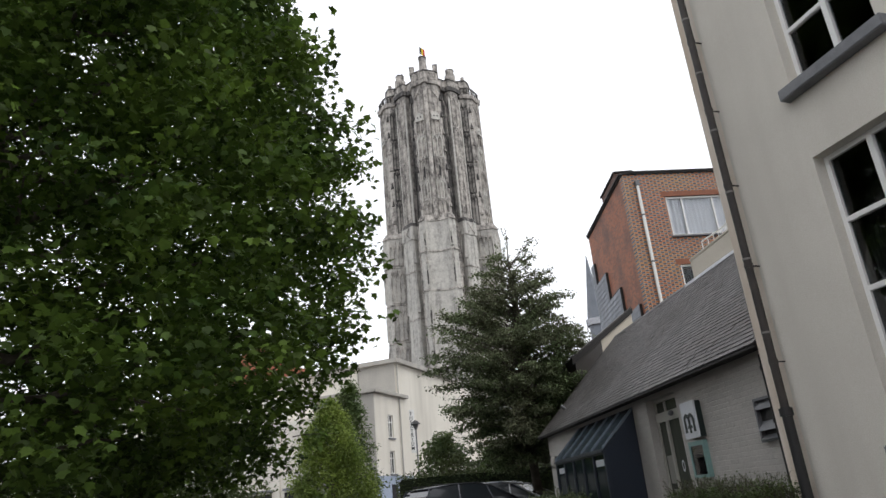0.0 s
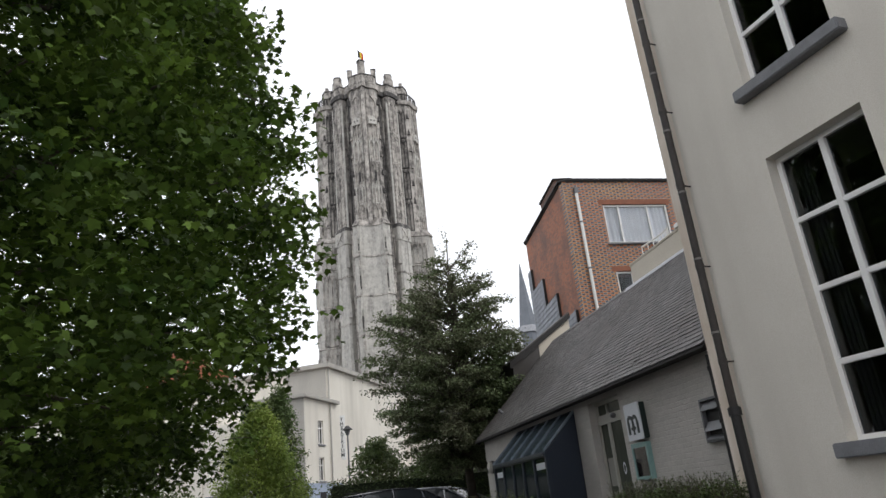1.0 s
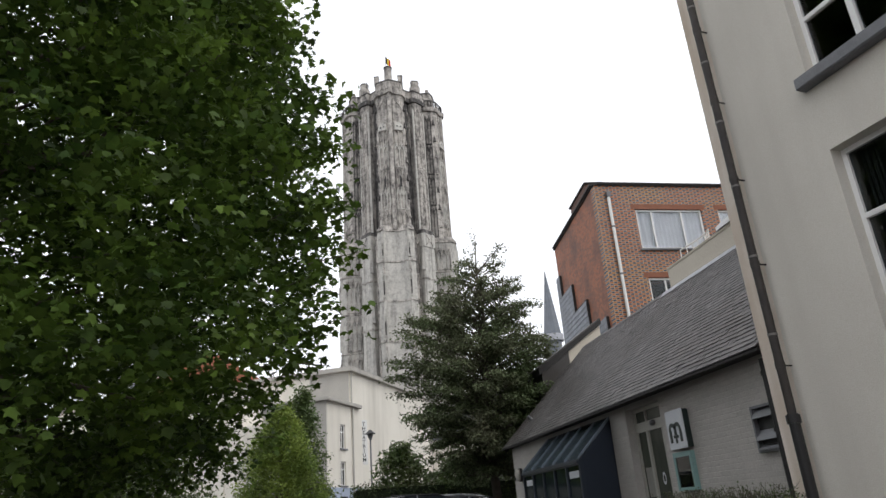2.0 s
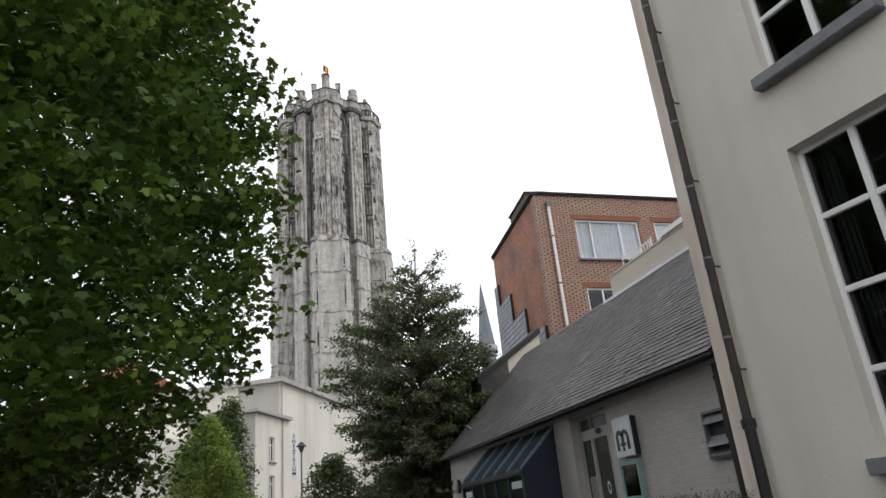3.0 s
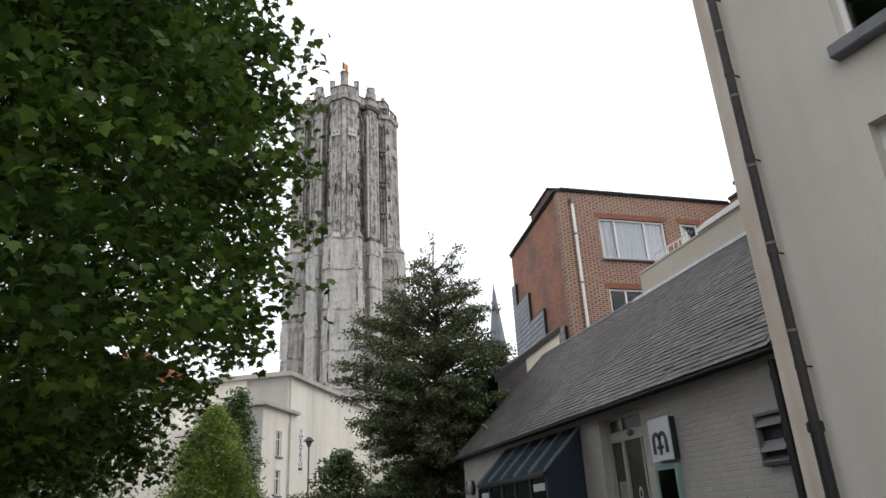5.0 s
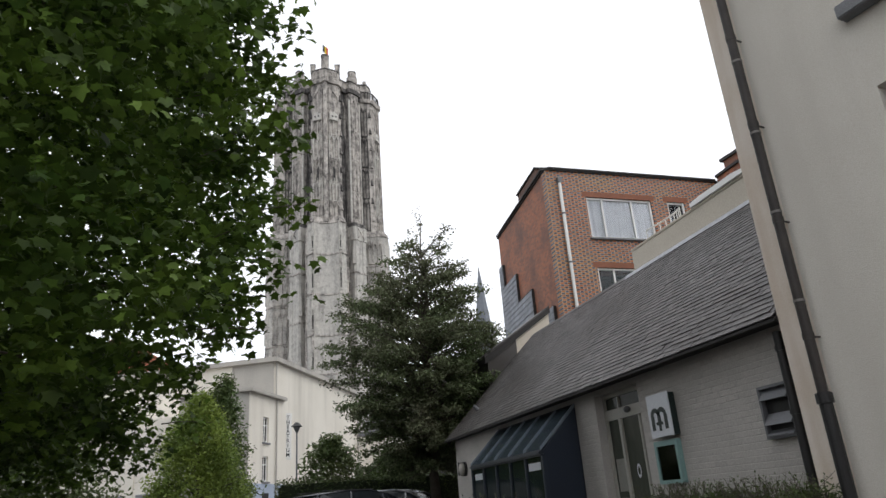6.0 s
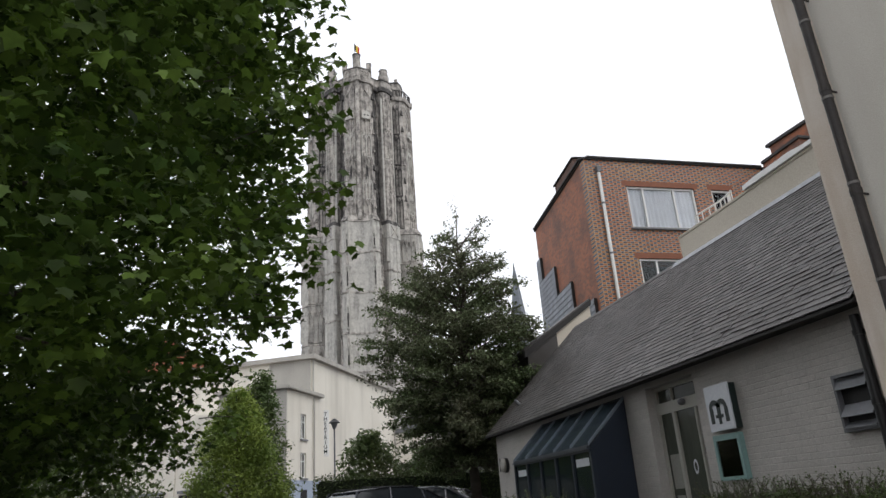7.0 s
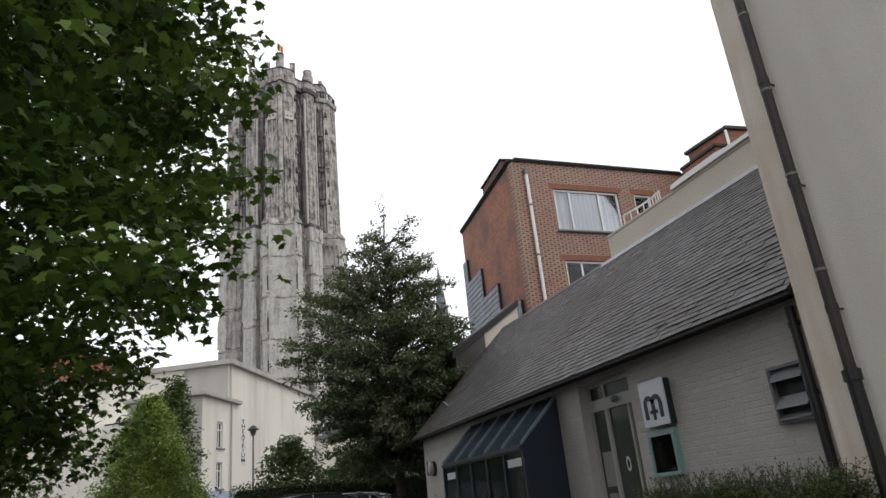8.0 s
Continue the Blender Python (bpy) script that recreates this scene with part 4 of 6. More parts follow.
def gothic_tower():
    tower = thing("cathedral_tower", "massive flat-topped gothic tower of weathered grey and pale sandstone", "tower", at=(TX, TY, 0))
    diag = math.sqrt(0.5)
    lean = radians(9.5)

    def turned(x, y):
        return (x * math.cos(lean) + y * math.sin(lean), y * math.cos(lean) - x * math.sin(lean))

    corners = [turned(*c) for c in ((0, -1), (1, 0), (0, 1), (-1, 0))]
    faces = [turned(*c) for c in ((diag, -diag), (diag, diag), (-diag, diag), (-diag, -diag))]
    R = 11.4

    def P(f, across, out):
        """Plan point: from the centre, out along f, across to its right-hand side."""
        return (TX + f[0] * out - f[1] * across, TY + f[1] * out + f[0] * across)

    def plan(f, half, grow=0.0):
        """A symmetric plan from its left half (across, out), grown outwards."""
        pts = [(-a - grow if a else 0.0, o + (grow if k else 0)) for k, (a, o) in enumerate(half)]
        right = [(-a, o) for a, o in reversed(pts) if a]
        return [P(f, a, o) for a, o in pts + right]

    def on_face(f, p, q):
        """Local frame of an upright face from p to q (across, out): x along it, y outwards, z up; and its length."""
        a, b = Vector((*P(f, *p), 0)), Vector((*P(f, *q), 0))
        x = (b - a).normalized()
        y = Vector((x.y, -x.x, 0))
        return Matrix(((x.x, y.x, 0, a.x), (x.y, y.y, 0, a.y), (0, 0, 1, 0), (0, 0, 0, 1))), (b - a).length

    def tracery(name, f, p, q, z0, z1, lights, mat, parent, deep=0.3, rib=0.13, gable=1.5):
        """Blind panelling on a face: ribs, a sill, a gablet and a finial over each light."""
        m, length = on_face(f, p, q)
        bm = bmesh.new()
        step = length / lights
        for k in range(lights + 1):
            x = min(max(k * step, rib / 2), length - rib / 2)
            box(bm, x - rib / 2, x + rib / 2, -0.1, deep, z0, z1, m)
        for k in range(lights):
            a, b = k * step + rib / 2, (k + 1) * step - rib / 2
            box(bm, a, b, -0.1, deep * 0.8, z0, z0 + 0.3, m)
            mid = (a + b) / 2
            extrude_profile(bm, [(a, z1 - gable), (mid - 0.06, z1 - gable * 0.35), (mid + 0.06, z1 - gable * 0.35), (b, z1 - gable), (b, z1 - gable + 0.5), (mid, z1 + 0.25), (a, z1 - gable + 0.5)], -0.1, deep * 1.15, m)
            extrude_profile(bm, [(mid - 0.11, z1), (mid + 0.11, z1), (mid, z1 + gable * 0.7)], deep * 0.3, deep * 1.1, m)
        return part(name, bm, mat, parent)

    def slot(name, f, p, q, z0, z1, mat, parent, lab=""):
        """A tall pointed opening on a face, its shade drawn as a sheet, sunk behind jambs, a mullion and a moulded
        head.
        """
        m, length = on_face(f, p, q)
        mid = length / 2
        opening = part(name, extrude_profile(bmesh.new(), [(0, z0), (length, z0), (length, z1 - 2.2), (length * 0.8, z1 - 0.9), (mid, z1), (length * 0.2, z1 - 0.9), (0, z1 - 2.2)], -0.4, 0.03, m), mat, parent, lab)
        bm = bmesh.new()
        for x in (0, length):
            box(bm, x - 0.16, x + 0.16, -0.2, 0.4, z0, z1 - 2.2, m)
        for sgn in (-1, 1):
            e = mid + sgn * length / 2
            extrude_profile(bm, [(e, z1 - 2.3), (e + sgn * 0.2, z1 - 2.3), (mid, z1 + 0.8), (mid, z1 + 0.1)], -0.2, 0.42, m)
        part("moulded_frame", bm, STONE, opening)
        bm = bmesh.new()
        box(bm, mid - 0.08, mid + 0.08, -0.1, 0.2, z0, z1 - 0.4, m)
        z = z0 + 2.5
        while z < z1 - 3:
            box(bm, 0.16, mid - 0.08, -0.1, 0.12, z, z + 0.22, m)
            box(bm, mid + 0.08, length - 0.16, -0.1, 0.12, z, z + 0.22, m)
            z += 3.0
        part("mullion", bm, STONE, opening)

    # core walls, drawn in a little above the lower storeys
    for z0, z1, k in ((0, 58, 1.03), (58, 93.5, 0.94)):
        # upper core darker: soot plus the shade between the piers, in the colour
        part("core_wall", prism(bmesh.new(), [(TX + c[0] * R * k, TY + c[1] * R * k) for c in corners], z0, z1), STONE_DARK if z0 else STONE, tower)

    COURSES = (16.5, 26.0, 33.6, 42.0, 50.6)
    low = [(4.0, 8.3), (4.0, 11.7), (3.75, 12.35), (3.2, 12.6), (3.1, 13.0), (2.5, 13.1), (2.4, 12.75), (1.5, 12.35), (0.7, 12.15), (0, 12.1)]
    high = [(3.4, 7.6), (3.4, 9.5), (3.05, 10.2), (2.75, 10.75), (0.5, 11.75), (0.42, 12.3), (0, 12.45)]
    for ci, c in enumerate(corners):
        # lower storeys: a hollow pale face between panelled flanks
        part("corner_pier", prism(bmesh.new(), plan(c, low), 0, 58.0, 0.985, P(c, 0, 8.5)), STONE_PALE, tower, "pale cleaned stone corner pier")
        if ci == 2:
            part("corner_pier", prism(bmesh.new(), plan(c, high), 58.0, 92.6), STONE, tower)
            continue
        for z in COURSES:
            part("string_course", prism(bmesh.new(), plan(c, low, 0.16), z, z + 0.32, 0.99, P(c, 0, 8.5)), STONE, tower)
        part("weathering", prism(bmesh.new(), plan(c, low, 0.2), 57.6, 59.2, 0.86, P(c, 0, 7.0)), STONE, tower)
        for side in (-1, 1):
            for k, (z0, z1) in enumerate(zip((6.0,) + COURSES, COURSES + (57.6,))):
                tracery("flank_panel", c, (side * 2.8 - 0.28, 13.04), (side * 2.8 + 0.28, 13.04), z0 + 0.8, z1 - 2.6, 1, STONE_PALE, tower, 0.3, 0.14, 1.3)
                m, length = on_face(c, (side * 2.8 - 0.28, 13.04), (side * 2.8 + 0.28, 13.04))
                # dark strip paints the shade inside the flank panel
                part("slot_shade_strip", box(bmesh.new(), 0.13, length - 0.13, -0.05, 0.03, z0 + 1.4, z1 - 4.2, m), STONE_DARK, tower)
                cx, cy = P(c, side * 2.8, 13.0)
                part("pinnacle", prism(bmesh.new(), ngon(cx, cy, 0.42, 4, 0.785), z1 - 2.8, z1 + 0.9, 0.1), STONE_PALE if k % 2 else STONE, tower)
            inner = (side * 4.02, 8.6), (side * 4.02, 11.6)
            for z0, z1 in zip((6.0,) + COURSES, COURSES + (57.0,)):
                tracery("side_panel", c, *((inner[1], inner[0]) if side > 0 else (inner[0], inner[1])), z0 + 0.5, z1 - 0.8, 3, STONE, tower, 0.3, 0.22, 1.6)
        # upper storey: two carved flats either side of a ridge
        part("corner_pier", prism(bmesh.new(), plan(c, high), 58.0, 92.6, 0.97, P(c, 0, 8)), STONE, tower, "soot-streaked ridged corner pier")
        for side in (-1, 1):
            ends = (side * 2.7, 10.72), (side * 0.6, 11.66)
            p, q = ends if side < 0 else ends[::-1]
            for z0, z1, lights, mat in ((58.6, 63.0, 2, STONE), (63.0, 67.5, 3, STONE_PALE), (67.5, 73.2, 3, STONE), (73.2, 79.0, 2, STONE_PALE), (79.0, 83.5, 2, STONE), (84.0, 91.0, 1, STONE)):
                tracery("tracery_panel", c, p, q, z0, z1, lights, mat, tower, 0.3 if lights > 1 else 0.16, 0.17, 1.5 if lights > 1 else 2.2)
            # hood with two hollow eyes over each flat, their shade painted as dark discs
            m, length = on_face(c, p, q)
            bm = extrude_profile(bmesh.new(), [(0.1, 82.6), (length - 0.1, 82.6), (length - 0.2, 84.0), (length / 2, 84.7), (0.2, 84.0)], -0.1, 0.62, m)
            canopy = part("canopy", bm, STONE_PALE, tower, "carved hood over a niche")
            for x in (0.33, 0.67):
                part("hollow", prism(bmesh.new(), ngon(0, 0, 0.22, 8), 0, 0.03), HOLLOW_SHADE, canopy).matrix_basis = m @ Matrix.Translation((length * x, 0.61, 83.5)) @ Matrix.Rotation(radians(-90), 4, 'X')
            # flat dark piece in place of a shaded recess
            part("niche", extrude_profile(bmesh.new(), [(length * 0.3, 67.8), (length * 0.7, 67.8), (length * 0.7, 70.2), (length * 0.5, 71.4), (length * 0.3, 70.2)], -0.1, 0.06, m), HOLLOW_SHADE, tower, "niche drawn as a dark sheet for its inner shade")
            inner = (side * 3.42, 7.8), (side * 3.42, 9.4)
            p, q = (inner[1], inner[0]) if side > 0 else inner
            for z0, z1 in ((59, 67), (67, 75), (75, 83), (83, 91)):
                # darker stone here holds the recess's shade as well as soot
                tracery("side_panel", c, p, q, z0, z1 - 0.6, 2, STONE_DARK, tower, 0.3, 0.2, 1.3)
            # crockets that notch the pier's outline
            for z in (61.5, 66, 70.5, 75, 79.5, 84, 88.5):
                cx, cy = P(c, side * 3.2, 10.0)
                part("crocket", prism(bmesh.new(), ngon(cx, cy, 0.42, 5), z, z + 1.5, 0.25), STONE if int(z) % 2 else STONE_DARK, tower)
    # faces between the corners: a square pier, tall pointed openings and courses
    for fi, f in enumerate(faces):
        o = R * diag
        plan_low = [(1.75, o - 0.5), (1.75, o + 1.5), (1.45, o + 1.85), (0.6, o + 1.85), (0.5, o + 1.7), (0, o + 1.7)]
        plan_high = [(1.55, o - 1.0), (1.55, o + 0.75), (1.2, o + 1.15), (0, o + 1.3)]
        part("face_pier", prism(bmesh.new(), plan(f, plan_low), 0, 55.5), STONE_PALE, tower, "pale square pier with a flat panel")
        part("face_pier", prism(bmesh.new(), plan(f, plan_high), 55.5, 92.8), STONE, tower, "grey upper pier with fine carved ribs")
        if fi in (1, 2):
            continue
        for z in (12, 24.5, 37.5, 48.0):
            part("string_course", prism(bmesh.new(), plan(f, plan_low, 0.14), z, z + 0.32), STONE, tower)
        block = part("panelled_block", prism(bmesh.new(), plan(f, plan_low, 0.2), 55.5, 58.6), STONE_PALE, tower, "projecting block with a cross panel")
        m, length = on_face(f, (-1.45, o + 2.07), (1.45, o + 2.07))
        bm = bmesh.new()
        for a, b in (((0.5, 55.9), (length - 0.5, 58.2)), ((0.5, 58.2), (length - 0.5, 55.9))):
            tube(bm, m @ Vector((a[0], 0.0, a[1])), m @ Vector((b[0], 0.0, b[1])), 0.1, sides=5)
        part("cross_bars", bm, STONE, block)
        part("weathering", prism(bmesh.new(), plan(f, plan_low, 0.28), 58.6, 59.6, 0.8, P(f, 0, o)), STONE_DARK, tower)
        for z0, z1 in ((59.8, 67), (67.4, 74.5), (75, 82.5), (83, 91)):
            tracery("tracery_panel", f, (-1.2, o + 1.17), (-0.05, o + 1.29), z0, z1, 1, STONE, tower, 0.14, 0.12, 1.4)
            tracery("tracery_panel", f, (0.05, o + 1.29), (1.2, o + 1.17), z0, z1, 1, STONE, tower, 0.14, 0.12, 1.4)
        for side in (-1, 1):
            a, b = sorted((side * 1.95, side * 3.75))
            slot("opening", f, (a + 0.1, o * 0.94 + 0.03), (b - 0.1, o * 0.94 + 0.03), 80.5, 90.5, HOLLOW_SHADE, tower, "tall pointed belfry opening, its inner shade put into a dark sheet")
            for z0, z1 in ((59, 66), (66.5, 73), (73.5, 80)):
                # recessed panels: shade and soot both put into the stone colour
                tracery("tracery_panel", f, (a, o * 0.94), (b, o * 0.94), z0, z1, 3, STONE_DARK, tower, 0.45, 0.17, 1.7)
            for z0, z1 in ((4, 24), (26, 37), (39, 47), (49, 57)):
                tracery("tracery_panel", f, (a, o * 1.03), (b, o * 1.03), z0, z1, 2, STONE, tower, 0.35, 0.2, 2.0)
            for z0, z1 in ((26, 33), (39, 45), (50, 56)):
                cx, cy = P(f, side * 1.7, o + 1.55)
                part("pinnacle", prism(bmesh.new(), ngon(cx, cy, 0.55, 4, 0.6), z0, z1, 0.15), STONE_PALE, tower)
            part("shaft", prism(bmesh.new(), ngon(*P(f, side * 1.6, o + 0.9), 0.26, 6), 59.6, 90.5), STONE_PALE, tower)
    # crowning gallery
    for ci, c in enumerate(corners):
        part("cornice", prism(bmesh.new(), plan(c, high, 0.28), 92.3, 93.3, 1.03, P(c, 0, 8)), STONE, tower)
        if ci == 2:
            continue
        if ci == 0:
            crown = [(3.15, 8.0), (3.15, 10.4), (2.7, 11.0), (0.9, 11.9), (0, 12.3)]
            part("parapet", prism(bmesh.new(), plan(c, crown), 93.3, 95.6), STONE, tower, "weathered parapet crown of the corner pier")
            part("parapet_coping", prism(bmesh.new(), plan(c, crown, 0.14), 95.6, 95.9), STONE_DARK, tower)
            for side in (-1, 1):
                merlon = part("merlon", prism(bmesh.new(), ngon(*P(c, side * 2.75, 10.5), 0.78, 4, 0.62), 95.6, 97.5), STONE, tower)
                part("merlon_cap", prism(bmesh.new(), ngon(*P(c, side * 2.75, 10.5), 0.86, 4, 0.62), 97.5, 97.7), STONE_DARK, merlon)
                ends = (side * 2.7, 11.02), (side * 0.9, 11.92)
                tracery("parapet_panel", c, *(ends if side < 0 else ends[::-1]), 93.5, 95.5, 3, STONE, tower, 0.12, 0.14, 0.8)
            turret = part("turret", prism(bmesh.new(), ngon(*P(c, 0, 11.2), 0.95, 8, 0.39), 95.6, 99.5, 0.96), STONE, tower, "small octagonal stair turret")
            part("turret_cap", prism(bmesh.new(), ngon(*P(c, 0, 11.2), 1.02, 8, 0.39), 99.5, 99.8), STONE_DARK, turret)
        else:
            crown = [(3.1, 6.0), (3.1, 9.4), (1.6, 10.2), (0, 10.5)]
            part("parapet", prism(bmesh.new(), plan(c, crown), 93.3, 97.4), STONE, tower, "weathered parapet crown of the corner pier")
            part("parapet_coping", prism(bmesh.new(), plan(c, crown, 0.14), 97.4, 97.7), STONE_DARK, tower)
            for a in (-2.6, 2.6):
                part("merlon", prism(bmesh.new(), ngon(*P(c, a, 9.0), 0.6, 4, 0.62), 97.7, 98.7), STONE, tower)
            # open stone balustrade round the outer edge
            line = [P(c, a, out) for a, out in ((-3.5, 8.2), (-3.3, 9.8), (-2.4, 10.9), (0, 12.2), (2.4, 10.9), (3.3, 9.8), (3.5, 8.2))]
            gallery = part("gallery_floor", prism(bmesh.new(), line, 93.3, 93.55), STONE_DARK, tower, "projecting gallery with an open balustrade")
            for p, q in zip(line, line[1:]):
                part("gallery_rail", tube(bmesh.new(), (*p, 95.3), (*q, 95.3), 0.17, sides=6), STONE_DARK, gallery)
                n_bal = max(2, int(math.dist(p, q) / 0.8))
                for k in range(n_bal):
                    x, y = p[0] + (q[0] - p[0]) * k / n_bal, p[1] + (q[1] - p[1]) * k / n_bal
                    part("baluster", prism(bmesh.new(), ngon(x, y, 0.24 if k == 0 else 0.13, 4), 93.55, 95.3), STONE_DARK, gallery)
    for fi, f in enumerate(faces):
        o = R * diag
        ledge = [(4.6, o - 1.2), (4.6, o + 0.1), (1.9, o + 0.3), (1.8, o + 1.3), (0, o + 1.6)]
        part("cornice", prism(bmesh.new(), plan(f, ledge, 0.1), 92.4, 93.5), STONE_DARK, tower)
        part("parapet", prism(bmesh.new(), plan(f, ledge, -0.12), 93.5, 95.4), STONE, tower)
        part("parapet_coping", prism(bmesh.new(), plan(f, ledge, 0.02), 95.4, 95.65), STONE_DARK, tower)
        if fi in (1, 2):
            continue
        turret = part("turret", prism(bmesh.new(), ngon(*P(f, 0, o + 0.5), 1.3, 8), 95.4, 97.3), STONE, tower, "small octagonal turret on the parapet")
        part("turret_top", prism(bmesh.new(), ngon(*P(f, 0, o + 0.5), 1.0, 6), 97.3, 98.6), STONE, turret)
        part("turret_cap", prism(bmesh.new(), ngon(*P(f, 0, o + 0.5), 1.1, 6), 98.6, 98.85), STONE_DARK, turret)
        for a in (-1.1, 1.1):
            part("finial", prism(bmesh.new(), ngon(*P(f, a, o + 0.6), 0.2, 5), 97.0, 99.6, 0.15), STONE_DARK, turret)
    fx, fy = P(corners[0], -0.45, 11.2)
    flag = thing("flagpole", "flagpole with a small black yellow and red flag on the tower", "flag", at=(fx, fy, 99.8))
    part("pole", tube(bmesh.new(), (fx, fy, 99.7), (fx, fy, 103.2), 0.07, 0.05, 8), GREY_METAL, flag)
    for k, mt in enumerate((FLAG_BLACK, FLAG_YELLOW, FLAG_RED)):
        bm = bmesh.new()
        cols = []
        for j in range(4):
            u = (k + j / 3) * 0.5
            p = Vector((fx + 0.07 + u * 0.75, fy + 0.12 * math.sin(u * 4), 103.1 - 0.75 * u))
            cols.append([bm.verts.new(p), bm.verts.new(p - Vector((0, 0, 1.9)))])
        for a, b in zip(cols, cols[1:]):
            bm.faces.new((a[0], b[0], b[1], a[1]))
        part("flag_stripe", bm, mt, flag)


gothic_tower()


# ---- slim spire behind the trees ----
def spire():
    sp = thing("slate_spire", "slim grey slate church spire", "spire", at=(24.6, 70, 0))
    part("shaft", prism(bmesh.new(), ngon(24.6, 70, 0.9, 8), 0, 17.5), SLATE_BLUE, sp)
    part("cornice", prism(bmesh.new(), ngon(24.6, 70, 1.2, 8), 17.3, 18.0), LEAD, sp)
    part("roof", prism(bmesh.new(), ngon(24.6, 70, 1.0, 8), 18.0, 25.3, 0.03), SLATE_BLUE, sp)
    nave = thing("slate_roofed_nave", "distant slate-roofed church nave", "building", at=(20, 70, 0))
    bm = bmesh.new()
    extrude_profile(bm, [(15, 0), (34, 0), (34, 11), (24.5, 15.5), (15, 11)], 68, 90)
    part("roof", bm, SLATE, nave)


spire()


# ---- white theatre ----
U, V = Vector((0.47, 0.883, 0)), Vector((-0.883, 0.47, 0))


def theatre():
    hall = thing("theatre", "white rendered theatre building with flat roofs and a vertical sign", "building", at=(2, 55, 0))

    def q(o, u, v):
        p = Vector(o) + U * u + V * v
        return (p.x, p.y)

    A, B = (1.89, 50, 0), (0.23, 45, 0)
    main = part("hall_wall", prism(bmesh.new(), [q(A, 0, 0), q(A, 17, 0), q(A, 17, 26), q(A, 0, 26)], 0, 10.85), WHITE_WALL, hall)
    part("hall_cornice", prism(bmesh.new(), [q(A, -0.35, -0.35), q(A, 17.2, -0.35), q(A, 17.2, 26.3), q(A, -0.35, 26.3)], 10.85, 11.15), GREY_WALL, hall, "projecting grey cornice")
    # darker overlay: the left-facing return's shade put into the colour
    part("shaded_return", prism(bmesh.new(), [q(A, -0.03, 0.05), q(A, 0.0, 0.05), q(A, 0.0, 3.0), q(A, -0.03, 3.0)], 8.3, 10.85), GREY_WALL, hall, "return wall with its shade put into a darker grey")
    holes = [(1.85, 2.6, 5.3, 6.8), (1.85, 2.6, 3.05, 4.5)]
    bm = bmesh.new()
    xs, zs = [0, 1.85, 2.6, 5.2], [0, 3.05, 4.5, 5.3, 6.8, 8.05]
    rot = Matrix(((U.x, V.x, 0, B[0]), (U.y, V.y, 0, B[1]), (0, 0, 1, 0), (0, 0, 0, 1)))
    for a, b in zip(xs, xs[1:]):
        for c, d in zip(zs, zs[1:]):
            if not any(h[0] <= a and b <= h[1] and h[2] <= c and d <= h[3] for h in holes):
                box(bm, a, b, 0, 0.3, c, d, rot)
    box(bm, 0, 0.3, 0.3, 4.5, 0, 8.05, rot)
    box(bm, 0.3, 5.2, 4.2, 4.5, 0, 8.05, rot)
    bmesh.ops.remove_doubles(bm, verts=bm.verts, dist=0.0005)
    part("stair_block_wall", bm, WHITE_WALL, hall)
    # thin grey layer that paints the shade on the block's left face
    part("stair_block_shade", box(bmesh.new(), -0.02, 0, 0.02, 4.5, 0, 8.05, rot), GREY_WALL, hall, "left side of the stair block, its shade put into a darker grey")
    part("stair_block_cornice", one_box(-0.3, 4.7, -0.3, 4.7, 8.05, 8.28, rot, 0.03), GREY_WALL, hall, "projecting grey cornice")
    part("plinth", box(bmesh.new(), -0.03, 5.2, -0.03, 0, 0, 2.93, rot), BLUE_PAINT, hall, "pale blue painted ground floor")
    for a, b, z0, z1 in holes:
        window = part("window", box(bmesh.new(), a - 0.1, b + 0.1, 1.2, 1.25, z0 - 0.1, z1 + 0.1, rot), ROOM_SHADE, hall, "white two-light window")
        bm = bmesh.new()
        f = 0.07
        for c, d, e, g in ((a, a + f, z0, z1), (b - f, b, z0, z1), ((a + b) / 2 - 0.04, (a + b) / 2 + 0.04, z0 + f, z1 - f), (a + f, (a + b) / 2 - 0.04, z0, z0 + f), ((a + b) / 2 + 0.04, b - f, z0, z0 + f), (a + f, b - f, z1 - f, z1), (a + f, (a + b) / 2 - 0.04, z1 - 0.5, z1 - 0.44), ((a + b) / 2 + 0.04, b - f, z1 - 0.5, z1 - 0.44)):
            box(bm, c, d, 0.1, 0.17, e, g, rot)
        part("window_frame", bm, WHITE_PAINT, window)
        part("pane", box(bmesh.new(), a, b, 0.13, 0.135, z0, z1, rot), WINDOW_GLASS, window)
        part("window_sill", box(bmesh.new(), a - 0.1, b + 0.1, -0.1, 0.1, z0 - 0.1, z0 - 0.002, rot), BLUESTONE, window)
    part("ground_window", box(bmesh.new(), 1.8, 2.65, -0.05, -0.033, 0.9, 2.4, rot), ROOM_SHADE, hall, "dark ground-floor window")
    part("canopy", one_box(-1.6, -0.02, 0.2, 2.0, 3.3, 3.5, rot, 0.02), GREY_METAL, hall, "grey entrance canopy")
    for u, v, z0, z1, o in ((3.55, -0.1, 0, 8.0, B), (0.12, -0.1, 8.3, 10.85, A), (16.8, -0.12, 0, 10.85, A), (-0.1, 3.0, 8.3, 10.85, A)):
        x, y = q(o, u, v)
        part("downpipe", tube(bmesh.new(), (x, y, z0), (x, y, z1), 0.05, sides=8), GREY_WALL, hall)
    # far lower wing, dark-roofed
    part("rear_wing_wall", prism(bmesh.new(), [q(A, 17, -3), q(A, 30, -3), q(A, 30, 10), q(A, 17, 10)], 0, 7.2), WHITE_WALL, hall)
